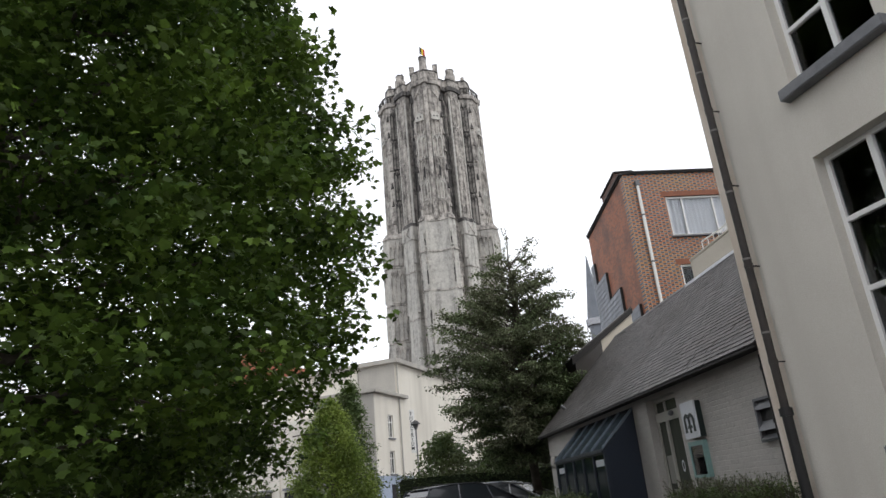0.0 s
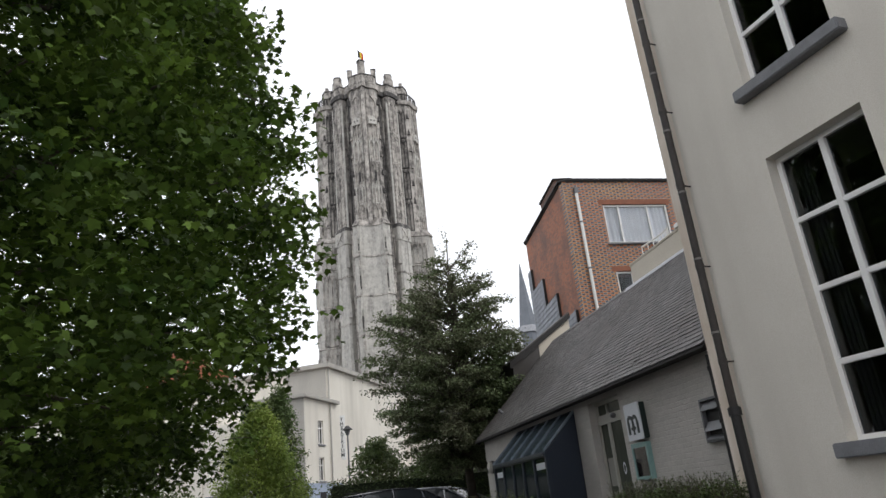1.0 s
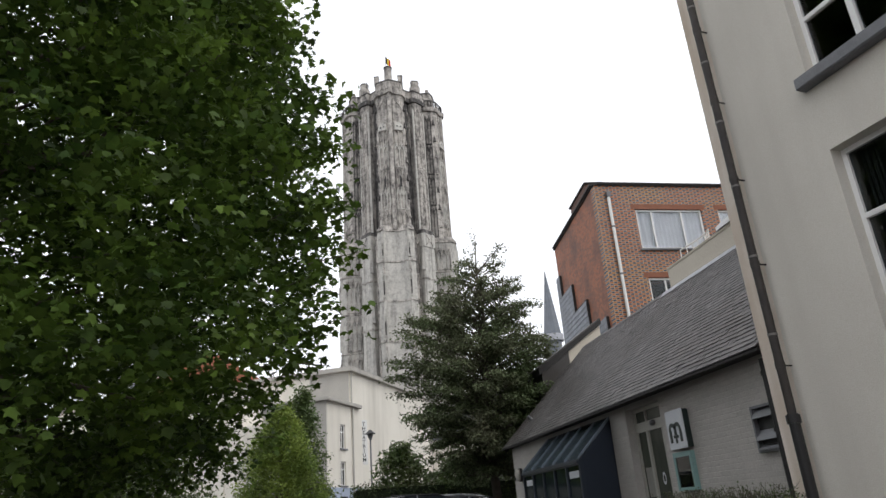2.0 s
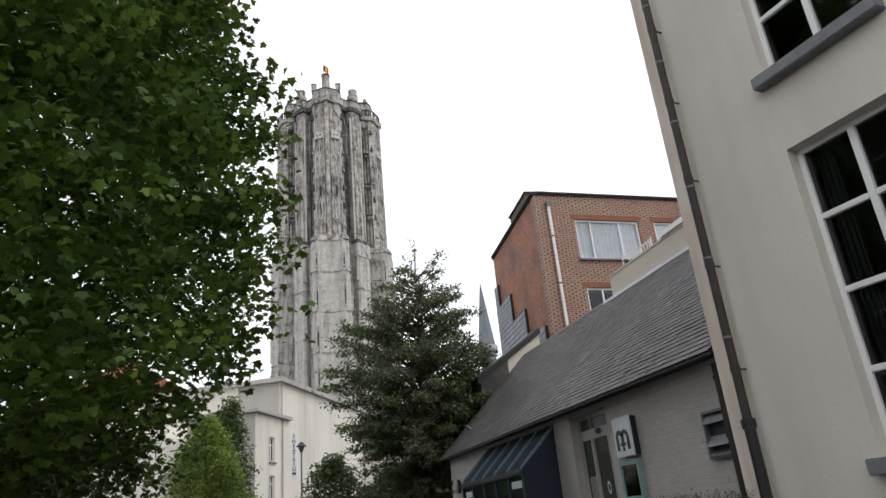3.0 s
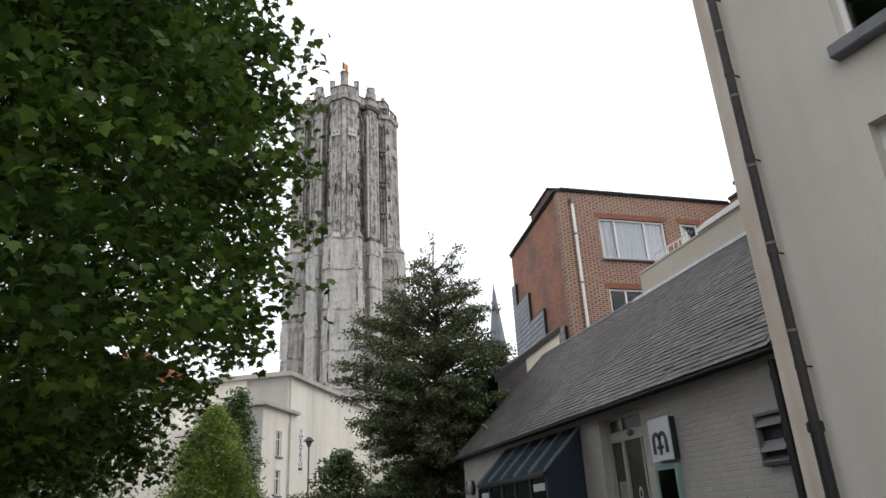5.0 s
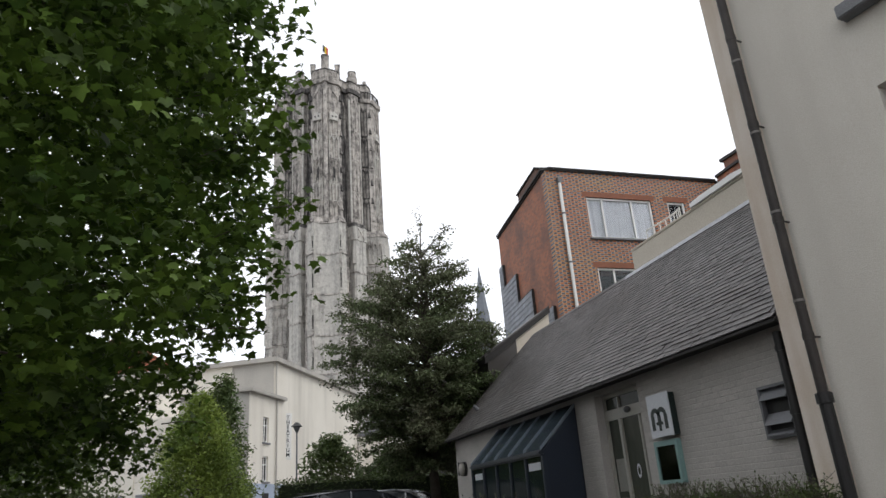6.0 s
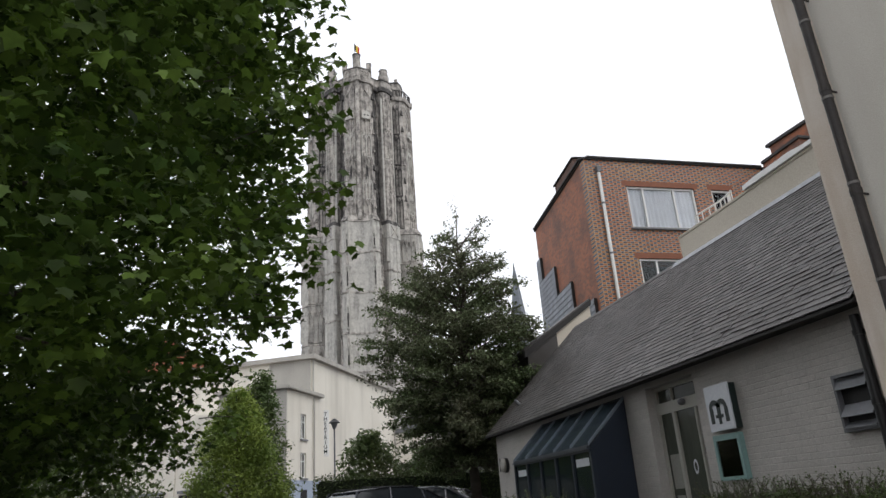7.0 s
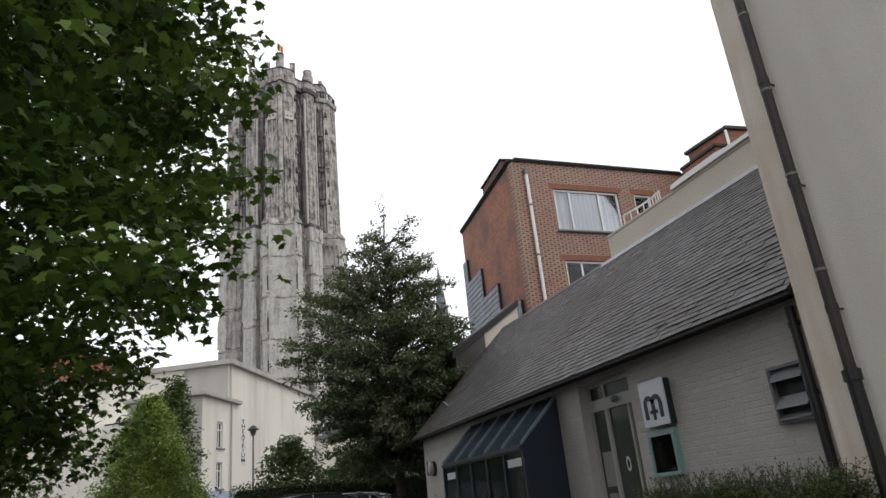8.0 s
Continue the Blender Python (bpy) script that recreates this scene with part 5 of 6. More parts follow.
    part("rear_wing_roof", prism(bmesh.new(), [q(A, 16.9, -3.5), q(A, 30, -3.5), q(A, 30, 10), q(A, 16.9, 10)], 7.2, 7.6), GREY_METAL, hall, "flat dark roof edge")
    part("brick_panel", prism(bmesh.new(), [q(A, 18, -3.06), q(A, 24, -3.06), q(A, 24, -3), q(A, 18, -3)], 2.5, 5.0), BRICK_LINTEL, hall, "red brick panel")
    # left wing with ribbon windows and a red roof behind
    part("left_wing_wall", prism(bmesh.new(), [q(B, 1.5, 4.5), q(B, 12, 4.5), q(B, 12, 40), q(B, 1.5, 40)], 0, 7.3), WHITE_WALL, hall)
    for k in range(9):
        z = 3.2
        v0 = 5.5 + k * 3.4
        rib = part("window", prism(bmesh.new(), [q(B, 1.38, v0), q(B, 1.5, v0), q(B, 1.5, v0 + 2.3), q(B, 1.38, v0 + 2.3)], 1.0, 2.6), ROOM_SHADE, hall, "dark ground-floor ribbon window")
        part("window_sill", prism(bmesh.new(), [q(B, 1.3, v0 - 0.1), q(B, 1.5, v0 - 0.1), q(B, 1.5, v0 + 2.4), q(B, 1.3, v0 + 2.4)], 2.7, 2.86), BLUESTONE, rib)
        part("pilaster", prism(bmesh.new(), [q(B, 1.4, v0 - 0.7), q(B, 1.5, v0 - 0.7), q(B, 1.5, v0 - 0.45), q(B, 1.4, v0 - 0.45)], 0, 7.2), WHITE_WALL, hall)
    roofh = thing("red_tiled_roof", "red tiled roof of a house behind the theatre", "roof", at=(-8, 66, 0))
    bm = bmesh.new()
    extrude_profile(bm, [(-16, 0), (-4, 0), (-4, 12.5), (-10, 16.2), (-16, 12.5)], 64, 76)
    part("roof", bm, RED_TILE, roofh)
    # vertical sign
    sign = thing("theatre_sign", "white vertical sign with dark letters on the theatre wall", "sign", at=(2.77, 51.5, 5.9))
    m = Matrix.Translation((2.83, 50.6, 0)) @ Matrix.Rotation(radians(20), 4, 'Z')
    part("board", one_box(-0.26, 0.26, -0.05, 0.05, 4.5, 7.5, m, 0.01), WHITE_PAINT, sign)
    for z in (4.9, 7.1):
        part("bracket", box(bmesh.new(), -0.6, -0.26, -0.03, 0.03, z, z + 0.06, m), GREY_METAL, sign)
    for k, ch in enumerate("THEATRIUM"):
        cu = bpy.data.curves.new("letter", 'FONT')
        cu.body, cu.size, cu.align_x, cu.align_y, cu.extrude = ch, 0.36, 'CENTER', 'CENTER', 0.005
        cu.offset = 0.002
        cu.materials.append(SIGN_GREEN)
        ob = new("letter", cu)
        ob.parent = sign
        ob.matrix_parent_inverse = sign.matrix_basis.inverted()
        ob.matrix_basis = m @ Matrix.Translation((0, -0.06, 7.2 - 0.3 * k)) @ Matrix.Rotation(radians(90), 4, 'X')


theatre()


def street_lamp():
    lamp = thing("street_lamp", "slim grey street lamp with a dark mushroom head", "street lamp", at=(2.12, 34.8, 0))
    part("pole", tube(bmesh.new(), (2.12, 34.8, 0), (2.12, 34.8, 4.5), 0.045, 0.035, 10), GREY_METAL, lamp)
    bm = bmesh.new()
    bmesh.ops.create_cone(bm, cap_ends=True, segments=18, radius1=0.26, radius2=0.06, depth=0.18, matrix=Matrix.Translation((2.12, 34.8, 4.83)))
    part("head", bm, BLACK_IRON, lamp, "dark cone-shaped hood")
    bm = bmesh.new()
    bmesh.ops.create_cone(bm, cap_ends=True, segments=14, radius1=0.06, radius2=0.16, depth=0.25, matrix=Matrix.Translation((2.12, 34.8, 4.6)))
    part("lantern", bm, GREY_METAL, lamp)


street_lamp()


# ---- trees ----
def limb(bm, p, q, r0, r1, rng, bend=0.25, steps=4, sides=7):
    """A crooked tapered limb."""
    p, q = Vector(p), Vector(q)
    last = p
    pts = [p]
    for i in range(1, steps + 1):
        t = i / steps
        c = p.lerp(q, t)
        if i < steps:
            c += Vector(rng.uniform(-bend, bend, 3)) * (q - p).length * 0.2
        pts.append(c)
    for i in range(steps):
        tube(bm, pts[i], pts[i + 1], r0 + (r1 - r0) * i / steps, r0 + (r1 - r0) * (i + 1) / steps, sides)
    return pts


def tree(name, label, base, height, crown, clumps, per, spread, leaf, outline, mat, seed, trunk_r, low=0.2, limbs=16, droop=0.5, flat=0.6, single=None, sprigs=0):
    """A tree: trunk, limbs running to the clumps, and clumps of single leaves. crown(rng) gives one clump's centre."""
    rng = np.random.default_rng(seed)
    base = Vector(base)
    t = thing(name, label, "shrub" if name == "shrub" else "tree", {"shrub": "shrubs by the hedge", "feathery_conifer": "conifers at the car park"}.get(name, ""), at=tuple(base))
    centres = [Vector(crown(rng)) for _ in range(clumps)]
    bm = bmesh.new()
    stem = limb(bm, base, base + Vector((0, 0, height * 0.92)), trunk_r, trunk_r * 0.15, rng, 0.06, 8, 10)
    part("trunk", bm, BARK, t, smooth=True)
    for c in centres[:limbs * 2]:
        h = max(low * height, min(height * 0.85, (c.z - base.z) * 0.75))
        root = base + Vector((0, 0, h))
        bm = bmesh.new()
        limb(bm, root, c, trunk_r * 0.28, 0.012, rng, 0.3, 4, 5)
        part("limb", bm, BARK, t)
    pos = []
    for c in centres:
        k = int(per * rng.uniform(0.6, 1.4))
        g = np.clip(rng.normal(0, 1, (k, 3)), -1.7, 1.7) * np.array([spread, spread, spread * flat])
        pos.append(g + np.array(c))
    # slim sprigs that reach out of the crown on the open side
    edge = sorted(centres, key=lambda c: -(c.x + 0.3 * max(0.0, c.z - 6.6) + 0.12 * abs(c.y - base.y)))[:sprigs * 3]
    for c in edge[::3]:
        way = Vector((rng.uniform(0.5, 1.0), rng.uniform(-0.7, 0.5), rng.uniform(-0.15, 0.6))).normalized()
        tip = c + way * rng.uniform(0.3, 0.75)
        bm = bmesh.new()
        limb(bm, c - way * 0.4, tip, 0.012, 0.004, rng, 0.2, 3, 4)
        part("twig", bm, BARK, t)
        k = int(rng.integers(14, 26))
        along = rng.uniform(0, 1, k)[:, None]
        pos.append(np.array(c) * (1 - along) + np.array(tip) * along + rng.normal(0, 0.075, (k, 3)))
    pos = np.concatenate(pos)
    pos = pos[pos[:, 2] > 0.3]
    if single is not None:
        # the leaves over the yard's near stretch hang as pieces of their own
        near = np.where(pos[:, 1] < single)[0][:300]
        shapes = [leaf_mesh("leaf", [(0, 0, 0)], leaf, outline, mat, rng, droop) for _ in range(8)]
        for k in near:
            ob = new("leaf", shapes[int(rng.integers(8))])
            ob.parent = t
            ob.matrix_parent_inverse = t.matrix_basis.inverted()
            ob.matrix_basis = Matrix.Translation(pos[k]) @ Matrix.Rotation(rng.uniform(0, 6.28), 4, 'Z')
        pos = np.delete(pos, near, axis=0)
    ob = new("crown", leaf_mesh("crown", pos, leaf, outline, mat, rng, droop))
    ob.parent = t
    ob.matrix_parent_inverse = t.matrix_basis.inverted()
    tagged(ob, kind="stuff")
    return t


def plane_crown(rng):
    """Clump centres of the big tree: full low skirts, a domed top and a ragged side."""
    while True:
        h = rng.uniform(0, 1)
        a = rng.uniform(0, 2 * math.pi)
        full = 0.97 + 0.08 * h if h < 0.4 else math.sqrt(max(0.0, 1 - ((h - 0.4) / 0.6) ** 2))
        r = full * rng.uniform(0.03, 1.0) ** 0.4
        p = np.array([-5.2 + 5.5 * r * math.cos(a), 12.0 + 6.0 * r * math.sin(a), 1.45 + 12.35 * h])
        lump = 0.5 * math.sin(p[2] * 1.9 + p[1] * 0.8) + 0.25 * math.sin(p[1] * 2.3 + p[2] * 4.1)
        low = (2.05 if p[0] > -3.0 else 1.6) + 0.3 * lump + max(0.0, p[0] + 2.2) * 0.5
        if noise.noise(Vector(p) * 0.95) < (-0.12 if p[0] > -1.6 else -0.25) or (3.0 < p[2] < 5.6 and p[0] > -3.2 and rng.random() < 0.25):
            continue
        # boughs a metre apart reach out of the open side, with hollows between them
        bough = 0.3 * math.cos(2 * math.pi * (6.8 - p[2]) / 0.98 + 0.9 * math.sin(p[1])) + 0.12 * lump
        if p[2] > low and p[0] < -0.32 + bough - max(0.0, p[2] - 7.0) * 0.25 - max(0.0, 2.9 - p[2]) * 1.3:
            return p


tree("plane_tree", "big leafy plane tree with dense dark green lobed leaves", (-6.6, 12.0, 0), 12.5, plane_crown, 2900, 62, 0.26, 0.11, LOBED, LEAF, 11, 0.34, 0.2, 24, single=7.6, sprigs=75)


def cone_crown(x, y, base, top, radius, power=1.5, foot=0.75):
    """Clump centres of a pointed crown with a narrower foot and tufted outline."""
    def place(rng):
        h = rng.uniform(0, 1) ** 1.15
        a = rng.uniform(0, 2 * math.pi)
        r = min(radius * (1 - h ** power), radius * (foot + 1.2 * h))
        r *= rng.uniform(0.3, 1.0) ** 0.55
        r *= 1 + 0.12 * math.sin(3 * a + 7 * h) + 0.08 * math.sin(11 * h + 5 * a)
        return (x + r * math.cos(a), y + r * math.sin(a), base + (top - base) * h + 0.12 * r)
    return place


def spray_tree(name, label, x, y, foot, top, cap, boughs, per, leaf, mat, seed):
    """A pointed tree: boughs in uneven tiers, each with flat side sprays of small leaves that droop at their tips."""
    rng = np.random.default_rng(seed)
    t = thing(name, label, "tree", at=(x, y, 0))
    bm = bmesh.new()
    limb(bm, (x, y, 0), (x + 0.1, y, top - 0.2), 0.17, 0.012, rng, 0.05, 9, 10)
    part("trunk", bm, BARK, t, smooth=True)
    pos = []
    for k in range(boughs):
        h = 1 - math.sqrt(1 - 0.985 * (k + rng.uniform(0, 1)) / boughs)
        z = foot + (top - 0.3 - foot) * h
        a = k * 2.39996 + rng.uniform(-0.5, 0.5)
        bulge = 1 + 0.16 * math.sin(2 * a + 3.1 * h) + 0.1 * math.sin(9 * h + a)
        r = min(cap, 0.5 * (top - z) + 0.08, 1.1 + 1.25 * (z - foot)) * rng.uniform(0.72, 1.1) * bulge
        rise = rng.uniform(0.0, 0.55) + 0.6 * h
        sag = rng.uniform(0.2, 0.4)
        out = np.array([math.cos(a), math.sin(a), 0.0])
        cross = np.array([-out[1], out[0], 0.0])

        def spot(s):
            return np.array([x, y, z]) + out * r * s + np.array([0, 0, rise * r * s - sag * r * s * s])
        bm = bmesh.new()
        way = [Vector(spot(s)) for s in (0.0, 0.35, 0.7, 1.0)]
        for i in range(3):
            tube(bm, way[i], way[i + 1], 0.03 - 0.008 * i, 0.022 - 0.008 * i, 5)
        part("limb", bm, BARK, t)
        subs = int(4 + 8.5 * r)
        for _ in range(subs):
            s = rng.uniform(0.12, 1.0) ** 0.65
            turn = rng.uniform(0.1, 1.4) * rng.choice((-1, 1))
            length = rng.uniform(0.22, 0.6) * (1.15 - 0.55 * s) * (0.55 + 0.45 * r / cap)
            w = out * math.cos(turn) + cross * math.sin(turn)
            n = int(per * rng.uniform(0.6, 1.3) * (0.5 + 0.5 * length / 0.5))
            u = rng.uniform(0, 1, n)[:, None]
            flat = rng.normal(0, 1, (n, 3)) * np.array([0.085, 0.085, 0.06])
            pos.append(spot(s) + w * length * u + np.array([0, 0, 0.12]) * u - np.array([0, 0, 0.3]) * length * u * u + flat)
    # leader twigs
    for _ in range(9):
        b = np.array([x + rng.normal(0, 0.25), y + rng.normal(0, 0.25), top - rng.uniform(0.5, 1.3)])
        n = 14
        u = np.linspace(0, 1, n)[:, None]
        pos.append(b + u * np.array([rng.normal(0, 0.1), rng.normal(0, 0.1), rng.uniform(0.5, 1.0)]) + rng.normal(0, 0.025, (n, 3)))
    pos = np.concatenate(pos)
    ob = new("crown", leaf_mesh("crown", pos, leaf, OVAL, mat, rng, 0.3))
    ob.parent = t
    ob.matrix_parent_inverse = t.matrix_basis.inverted()
    tagged(ob, kind="stuff")


spray_tree("conical_tree", "conical grey-green tree with fine drooping twigs beside the annexe", 5.0, 22.8, 1.9, 10.0, 2.55, 400, 19, 0.09, LEAF_DARK, 5)
tree("young_tree", "young light green leafy tree before the theatre", (-1.75, 30, 0), 5.2, cone_crown(-1.75, 30, 0.7, 5.3, 1.75, 2.2), 480, 70, 0.2, 0.11, OVAL, LEAF_LIGHT, 6, 0.09, 0.2, 20, 0.2, 0.9)
tree("slender_tree", "slender mid-green tree behind the young tree", (-1.0, 33, 0), 6.2, cone_crown(-1.0, 33, 1.2, 6.6, 1.3, 1.8), 280, 36, 0.22, 0.14, OVAL, LEAF_SHRUB, 8, 0.09, 0.2, 16, 0.3, 0.8)
tree("feathery_conifer", "green feathery conifer at the edge of the car park", (-6.6, 26, 0), 5.2, cone_crown(-6.6, 26, 0.5, 5.4, 3.2, 1.3), 760, 38, 0.24, 0.13, OVAL, LEAF_SHRUB, 9, 0.1, 0.15, 20, 0.4, 0.5)
tree("feathery_conifer", "dark green feathery conifer beside the first one", (-10.6, 27, 0), 6.0, cone_crown(-10.6, 27, 0.5, 6.0, 3.3, 1.3), 620, 38, 0.24, 0.14, OVAL, LEAF_SHRUB, 14, 0.1, 0.15, 20, 0.4, 0.5)
tree("shrub", "rounded green shrub behind the hedge", (2.6, 26.8, 0), 3.0, cone_crown(2.6, 26.8, 0.5, 3.3, 1.5, 2.2), 220, 36, 0.2, 0.13, OVAL, LEAF_SHRUB, 10, 0.06, 0.2, 10, 0.3, 0.8)
tree("shrub", "broad green shrub beside the hedge", (4.7, 26.8, 0), 2.6, cone_crown(4.7, 26.8, 0.5, 2.8, 1.7, 2.2), 220, 36, 0.2, 0.13, OVAL, LEAF_SHRUB, 12, 0.06, 0.2, 10, 0.3, 0.8)


def hedge(name, label, x0, x1, y0, y1, top, leaf, count, seed, mat, wisps=0):
    h = thing(name, label, "hedge", at=((x0 + x1) / 2, (y0 + y1) / 2, 0))
    rng = np.random.default_rng(seed)
    # solid core, its near-black green painting the shade between the leaves
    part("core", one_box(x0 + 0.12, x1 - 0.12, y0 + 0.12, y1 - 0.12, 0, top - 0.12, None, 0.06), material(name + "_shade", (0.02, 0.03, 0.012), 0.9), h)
    p = rng.uniform((x0, y0, 0.05), (x1, y1, top), (count, 3))
    p[:, 2] += 0.05 * np.sin(p[:, 1] * 5) + rng.normal(0, 0.03, count)
    edge = (p[:, 2] > top - 0.16) | (p[:, 0] < x0 + 0.14) | (p[:, 1] < y0 + 0.14) | (p[:, 1] > y1 - 0.14) | (p[:, 0] > x1 - 0.14)
    ob = new("foliage", leaf_mesh("foliage", p[edge], leaf, OVAL, mat, rng, 0.0))
    ob.parent = h
    ob.matrix_parent_inverse = h.matrix_basis.inverted()
    tagged(ob, kind="stuff")
    if wisps:
        bm = bmesh.new()
        lv = []
        for _ in range(wisps):
            b = Vector((rng.uniform(x0 + 0.1, x1 - 0.1), rng.uniform(y0, y1), top - 0.1))
            t = b + Vector((rng.normal(0, 0.1), rng.normal(0, 0.12), rng.uniform(0.08, 0.3)))
            tube(bm, b, t, 0.004, 0.002, 4)
            for s in np.linspace(0.2, 1.0, 9):
                lv.append(np.array(b.lerp(t, s)) + rng.normal(0, 0.008, 3))
        tagged(part("twig_growth", bm, BARK, h), kind="stuff")
        ob = new("twig_foliage", leaf_mesh("twig_foliage", np.array(lv), leaf * 0.8, OVAL, mat, rng, -0.3))
        ob.parent = h
        ob.matrix_parent_inverse = h.matrix_basis.inverted()
        tagged(ob, kind="stuff")


hedge("front_hedge", "untrimmed green hedge before the white annexe", 4.05, 4.62, 7.75, 10.4, 0.81, 0.032, 40000, 21, LEAF_HEDGE, 420)
hedge("bay_hedge", "low green hedge before the glass bay", 3.35, 3.8, 13.0, 17.5, 0.88, 0.05, 14000, 22, LEAF_HEDGE, 60)
hedge("far_hedge", "long clipped dark hedge at the end of the car park", 0.7, 7.5, 25.2, 26.0, 2.0, 0.07, 30000, 23, LEAF_HEDGE, 60)


# ---- parked cars ----
def car(name, label, m, paint):
    c = thing(name, label, "car", "cars parked in the yard")
    c.matrix_basis = m
    def add(nm, bm, mat, parent=c, lab=""):
        me = mesh_from(bm, nm)
        me.materials.append(mat)
        me.polygons.foreach_set("use_smooth", [nm in ("body", "roof")] * len(me.polygons))
        ob = new(nm, me)
        ob.parent = parent
        if lab:
            tagged(ob, lab)
        return ob
    bm = bmesh.new()
    extrude_profile(bm, [(-2.15, 0.3), (-2.2, 0.6), (-2.1, 0.9), (-1.3, 0.95), (1.1, 0.92), (1.95, 0.78), (2.15, 0.6), (2.15, 0.3)], -0.86, 0.86)
    bmesh.ops.bevel(bm, geom=bm.edges[:], offset=0.06, segments=2, affect='EDGES')
    add("body", bm, paint)
    bm = bmesh.new()
    pr = [(-2.08, 0.9, 0.8), (-1.95, 1.2, 0.7), (-1.65, 1.41, 0.62), (-0.9, 1.47, 0.62), (-0.1, 1.46, 0.62), (0.4, 1.36, 0.64), (1.3, 0.92, 0.8)]
    L = [bm.verts.new((x, -w, z)) for x, z, w in pr]
    Rr = [bm.verts.new((x, w, z)) for x, z, w in pr]
    for i in range(len(pr) - 1):
        bm.faces.new((L[i], L[i + 1], Rr[i + 1], Rr[i]))
    bm.faces.new(L)
    bm.faces.new(Rr)
    add("cabin_glass", bm, CAR_GLASS)
    bm = bmesh.new()
    extrude_profile(bm, [(-1.7, 1.39), (-0.9, 1.465), (-0.1, 1.455), (0.4, 1.355), (0.42, 1.38), (-0.1, 1.49), (-0.9, 1.5), (-1.72, 1.42)], -0.63, 0.63)
    bmesh.ops.bevel(bm, geom=bm.edges[:], offset=0.008, segments=1, affect='EDGES')
    add("roof", bm, paint)
    for s in (-1, 1):
        for (x0, z0), (x1, z1) in (((-2.03, 0.9), (-1.77, 1.41)), ((-0.85, 0.93), (-0.78, 1.46)), ((0.4, 1.37), (1.3, 0.92)), ((0.35, 0.92), (0.25, 1.38))):
            wa, wb = (0.81 if z0 < 1.1 else 0.63), (0.81 if z1 < 1.1 else 0.63)
            add("pillar", tube(bmesh.new(), (x0, s * wa, z0), (x1, s * wb, z1), 0.03, sides=6), paint)
        add("roof_rail", tube(bmesh.new(), (-1.6, s * 0.58, 1.5), (0.0, s * 0.58, 1.49), 0.018, sides=6), BLACK_IRON)
        for x in (-1.35, 1.35):
            bm = bmesh.new()
            bmesh.ops.create_cone(bm, cap_ends=True, segments=20, radius1=0.31, radius2=0.31, depth=0.2, matrix=Matrix.Translation((x, s * 0.78, 0.31)) @ Matrix.Rotation(radians(90), 4, 'X'))
            wheel = add("wheel", bm, RUBBER)
            bm = bmesh.new()
            bmesh.ops.create_cone(bm, cap_ends=True, segments=16, radius1=0.19, radius2=0.17, depth=0.02, matrix=Matrix.Translation((x, s * 0.89, 0.31)) @ Matrix.Rotation(radians(90), 4, 'X'))
            add("rim", bm, CAR_SILVER, wheel)
        add("headlight", one_box(1.98, 2.13, s * 0.68 - 0.13, s * 0.68 + 0.13, 0.6, 0.72, None, 0.02), SIGN_WHITE)
        add("tail_light", one_box(-2.19, -2.05, s * 0.72 - 0.08, s * 0.72 + 0.08, 0.65, 0.88, None, 0.02), FLAG_RED)


CAR_GLASS = material("dark_car_glass", (0.02, 0.025, 0.03), 0.05, bump=0, scale=2, amount=0.1)
car("parked_car", "dark blue-grey estate car parked in the yard", pose(2.75, 22.2, 0, 0, 0, 28), CAR_GREY)
car("parked_car", "silver hatchback parked beside the hedge", pose(4.35, 23.6, 0, 0, 0, -35), CAR_SILVER)


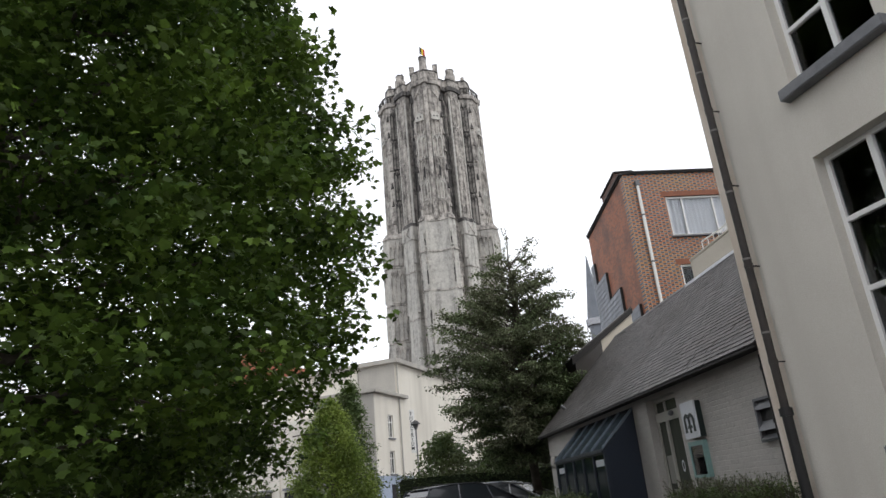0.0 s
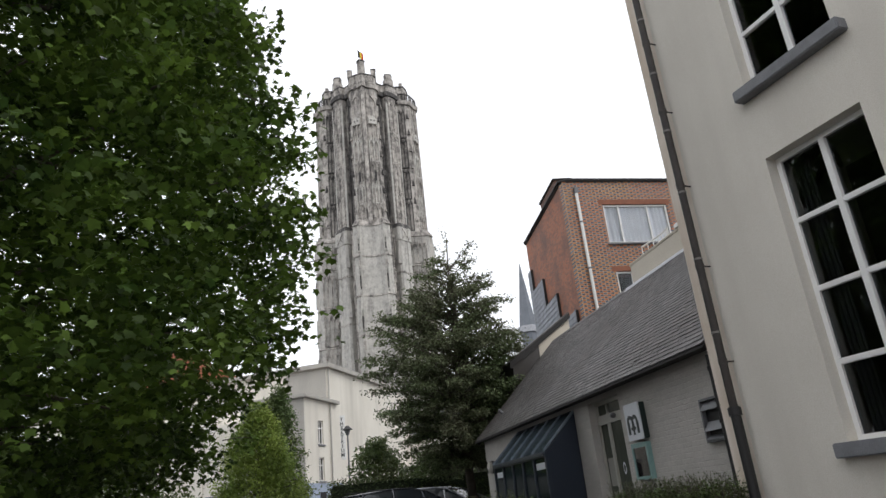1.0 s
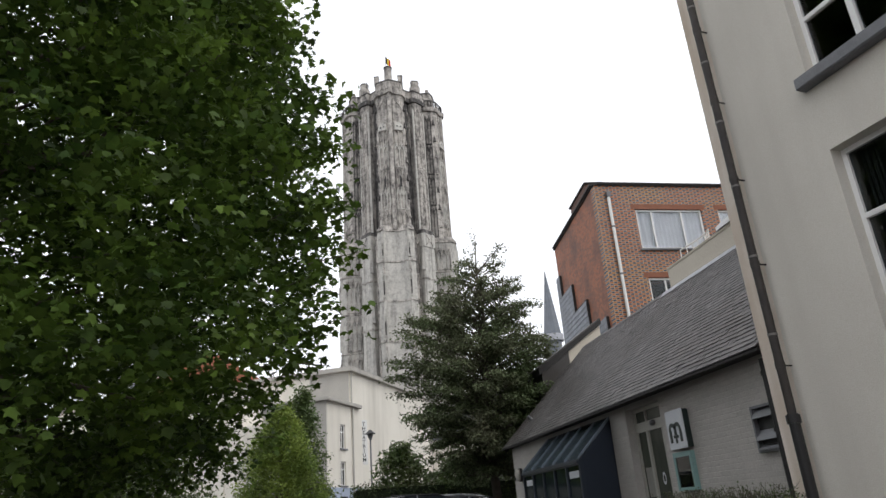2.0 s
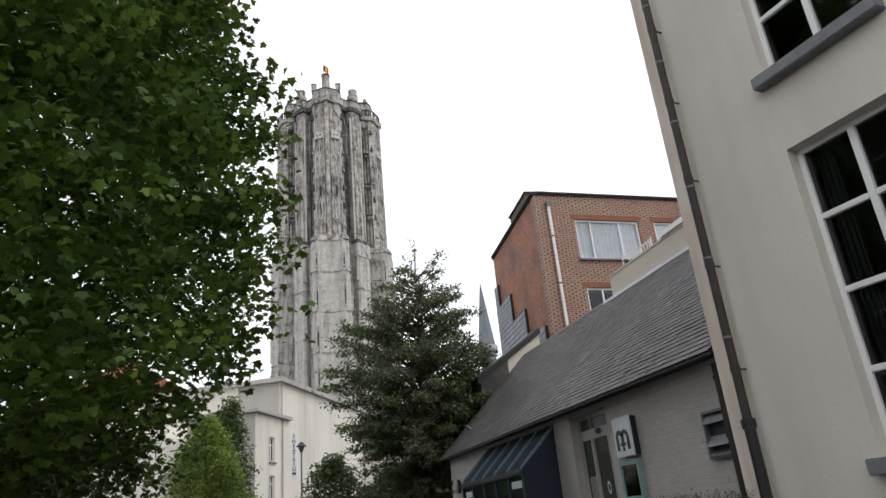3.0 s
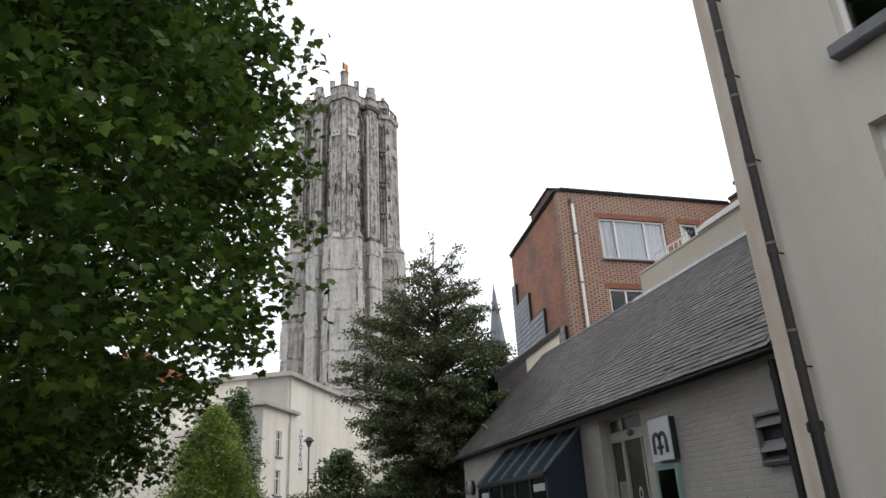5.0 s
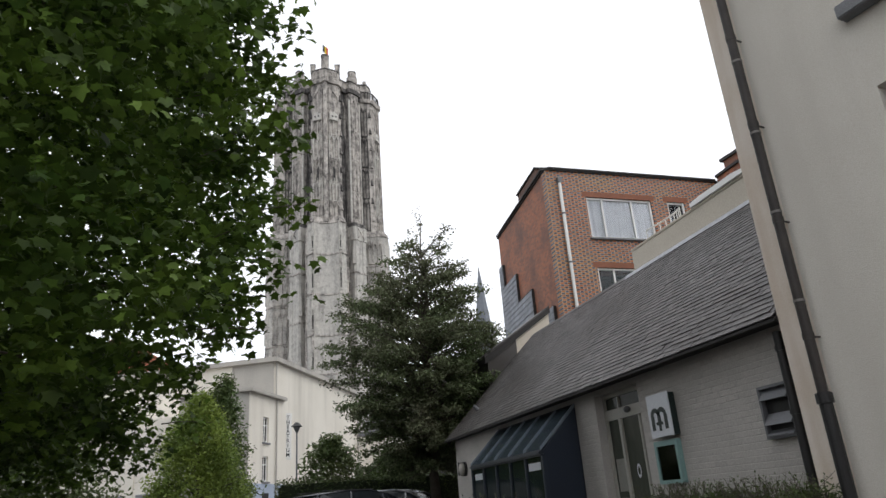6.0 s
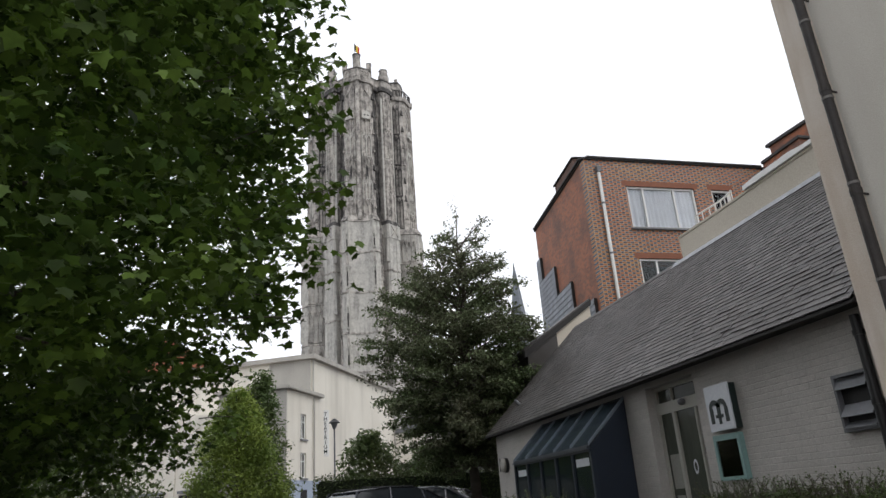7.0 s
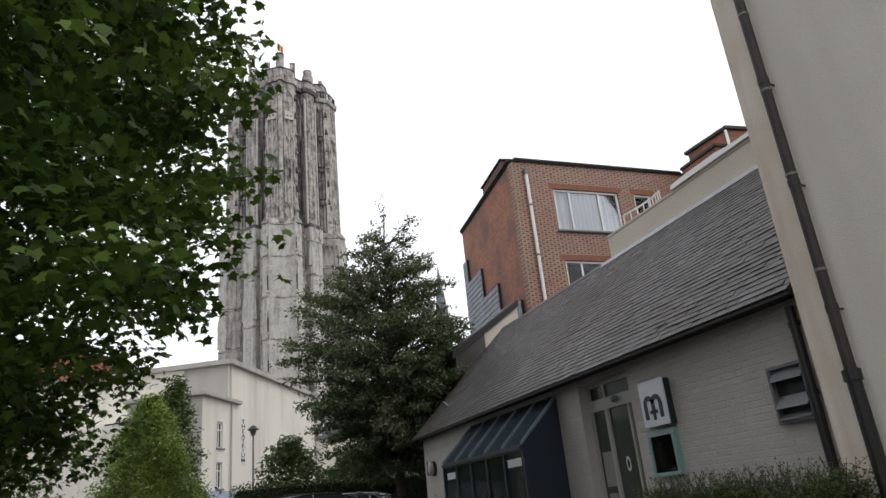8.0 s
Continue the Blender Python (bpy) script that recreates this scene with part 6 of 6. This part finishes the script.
# ---- pieces: roof slates and painted bricks ----
def roof_slates():
    n = Vector((-math.sin(SLOPE), 0, math.cos(SLOPE)))
    d = Vector((math.cos(SLOPE), 0, math.sin(SLOPE)))
    e = Vector((EAVE_X, 0, EAVE_Z))
    L = (RIDGE_X - EAVE_X) / math.cos(SLOPE)
    roof = next(o for o in ANNEXE.children if o.name.startswith("roof") and not o.name.startswith("roof_vent"))
    rng = random.Random(3)
    gauge, width, th = 0.106, 0.2, 0.009
    def corners(lift, w, h):
        lo, hi = lift + th, th * 0.5
        return [(0, 0, lo), (w, 0, lo), (w, h, hi), (0, h, hi), (0, 0, lo - th), (w, 0, lo - th), (w, h, 0), (0, h, 0)]
    FACES = [(0, 1, 2, 3), (0, 4, 5, 1), (1, 5, 6, 2), (2, 6, 7, 3), (3, 7, 4, 0), (4, 7, 6, 5)]
    shared = [raw_mesh("slate", corners(0.003 + 0.002 * k, width - 0.006, gauge * 1.25), FACES, SLATE) for k in range(4)]
    vs, fs = [], []
    rows = int(L / gauge)
    count = 0
    for r in range(rows):
        y = Y0 + 0.02 - (width / 2 if r % 2 else 0)
        while y < Y1 - 0.05:
            s = r * gauge + rng.uniform(-0.006, 0.006)
            h = min(gauge * 1.25, L - s)
            y0, y1 = max(y, Y0), min(y + width, Y1)
            o = e + d * s + Vector((0, y0, 0)) + n * rng.uniform(-0.001, 0.004)
            whole = y1 - y0 > width - 0.01 and h > gauge * 1.2
            # rows: width along y, length up the slope, thickness along the normal
            m = Matrix(((0, d.x, n.x, o.x), (1, 0, 0, o.y), (0, d.z, n.z, o.z), (0, 0, 0, 1))) @ Matrix.Rotation(rng.uniform(-0.012, 0.012), 4, 'Z')
            if whole and count < 300 and y0 < 11.2:
                ob = new("slate", shared[rng.randrange(4)])
                ob.parent = roof
                ob.matrix_basis = m
                count += 1
            else:
                i = len(vs)
                vs += [tuple(m @ Vector(c)) for c in corners(0.003 + 0.006 * rng.random(), y1 - y0 - 0.006, h)]
                fs += [tuple(i + a for a in f) for f in FACES]
            y += width
    ob = new("slate_covering", raw_mesh("slate_covering", vs, fs, SLATE))
    ob.parent = roof
    tagged(ob, kind="stuff")


def painted_bricks():
    wall = next(o for o in ANNEXE.children if o.name.startswith("front_wall"))
    rng = random.Random(9)
    L, H, step = 0.215, 0.064, 0.07
    CO = lambda w, h, t: [(0, 0, 0), (0, w, 0), (0, w, h), (0, 0, h), (-t, 0.004, 0.004), (-t, w - 0.004, 0.004), (-t, w - 0.004, h - 0.004), (-t, 0.004, h - 0.004)]
    FACES = [(4, 5, 6, 7), (0, 1, 5, 4), (1, 2, 6, 5), (2, 3, 7, 6), (3, 0, 4, 7)]
    shared = [raw_mesh("brick", CO(L, H, 0.0018 + 0.0008 * k), FACES, WHITE_BRICK) for k in range(4)]
    vs, fs = [], []
    count = 0
    r = 0
    z = 0.02
    while z < 2.43:
        y = Y0 + 0.01 - (0.11 if r % 2 else 0)
        while y < Y1:
            for a, b in ((Y0, 11.4), (12.68, Y1)):
                y0, y1 = max(y, a), min(y + L, b)
                if y1 - y0 > 0.03:
                    if y1 - y0 > L - 0.005 and count < 300 and z > 1.0 and y0 < 11.4:
                        ob = new("brick", shared[rng.randrange(4)])
                        ob.parent = wall
                        ob.matrix_basis = Matrix.Translation((4.96, y0, z))
                        count += 1
                    else:
                        i = len(vs)
                        vs += [(4.96 + p[0], y0 + p[1], z + p[2]) for p in CO(y1 - y0, H, 0.0018 + 0.0024 * rng.random())]
                        fs += [tuple(i + q for q in f) for f in FACES]
            y += L + 0.005
        z += step
        r += 1
    ob = new("brick_facing", raw_mesh("brick_facing", vs, fs, WHITE_BRICK))
    ob.parent = wall
    tagged(ob, kind="stuff")


roof_slates()
painted_bricks()
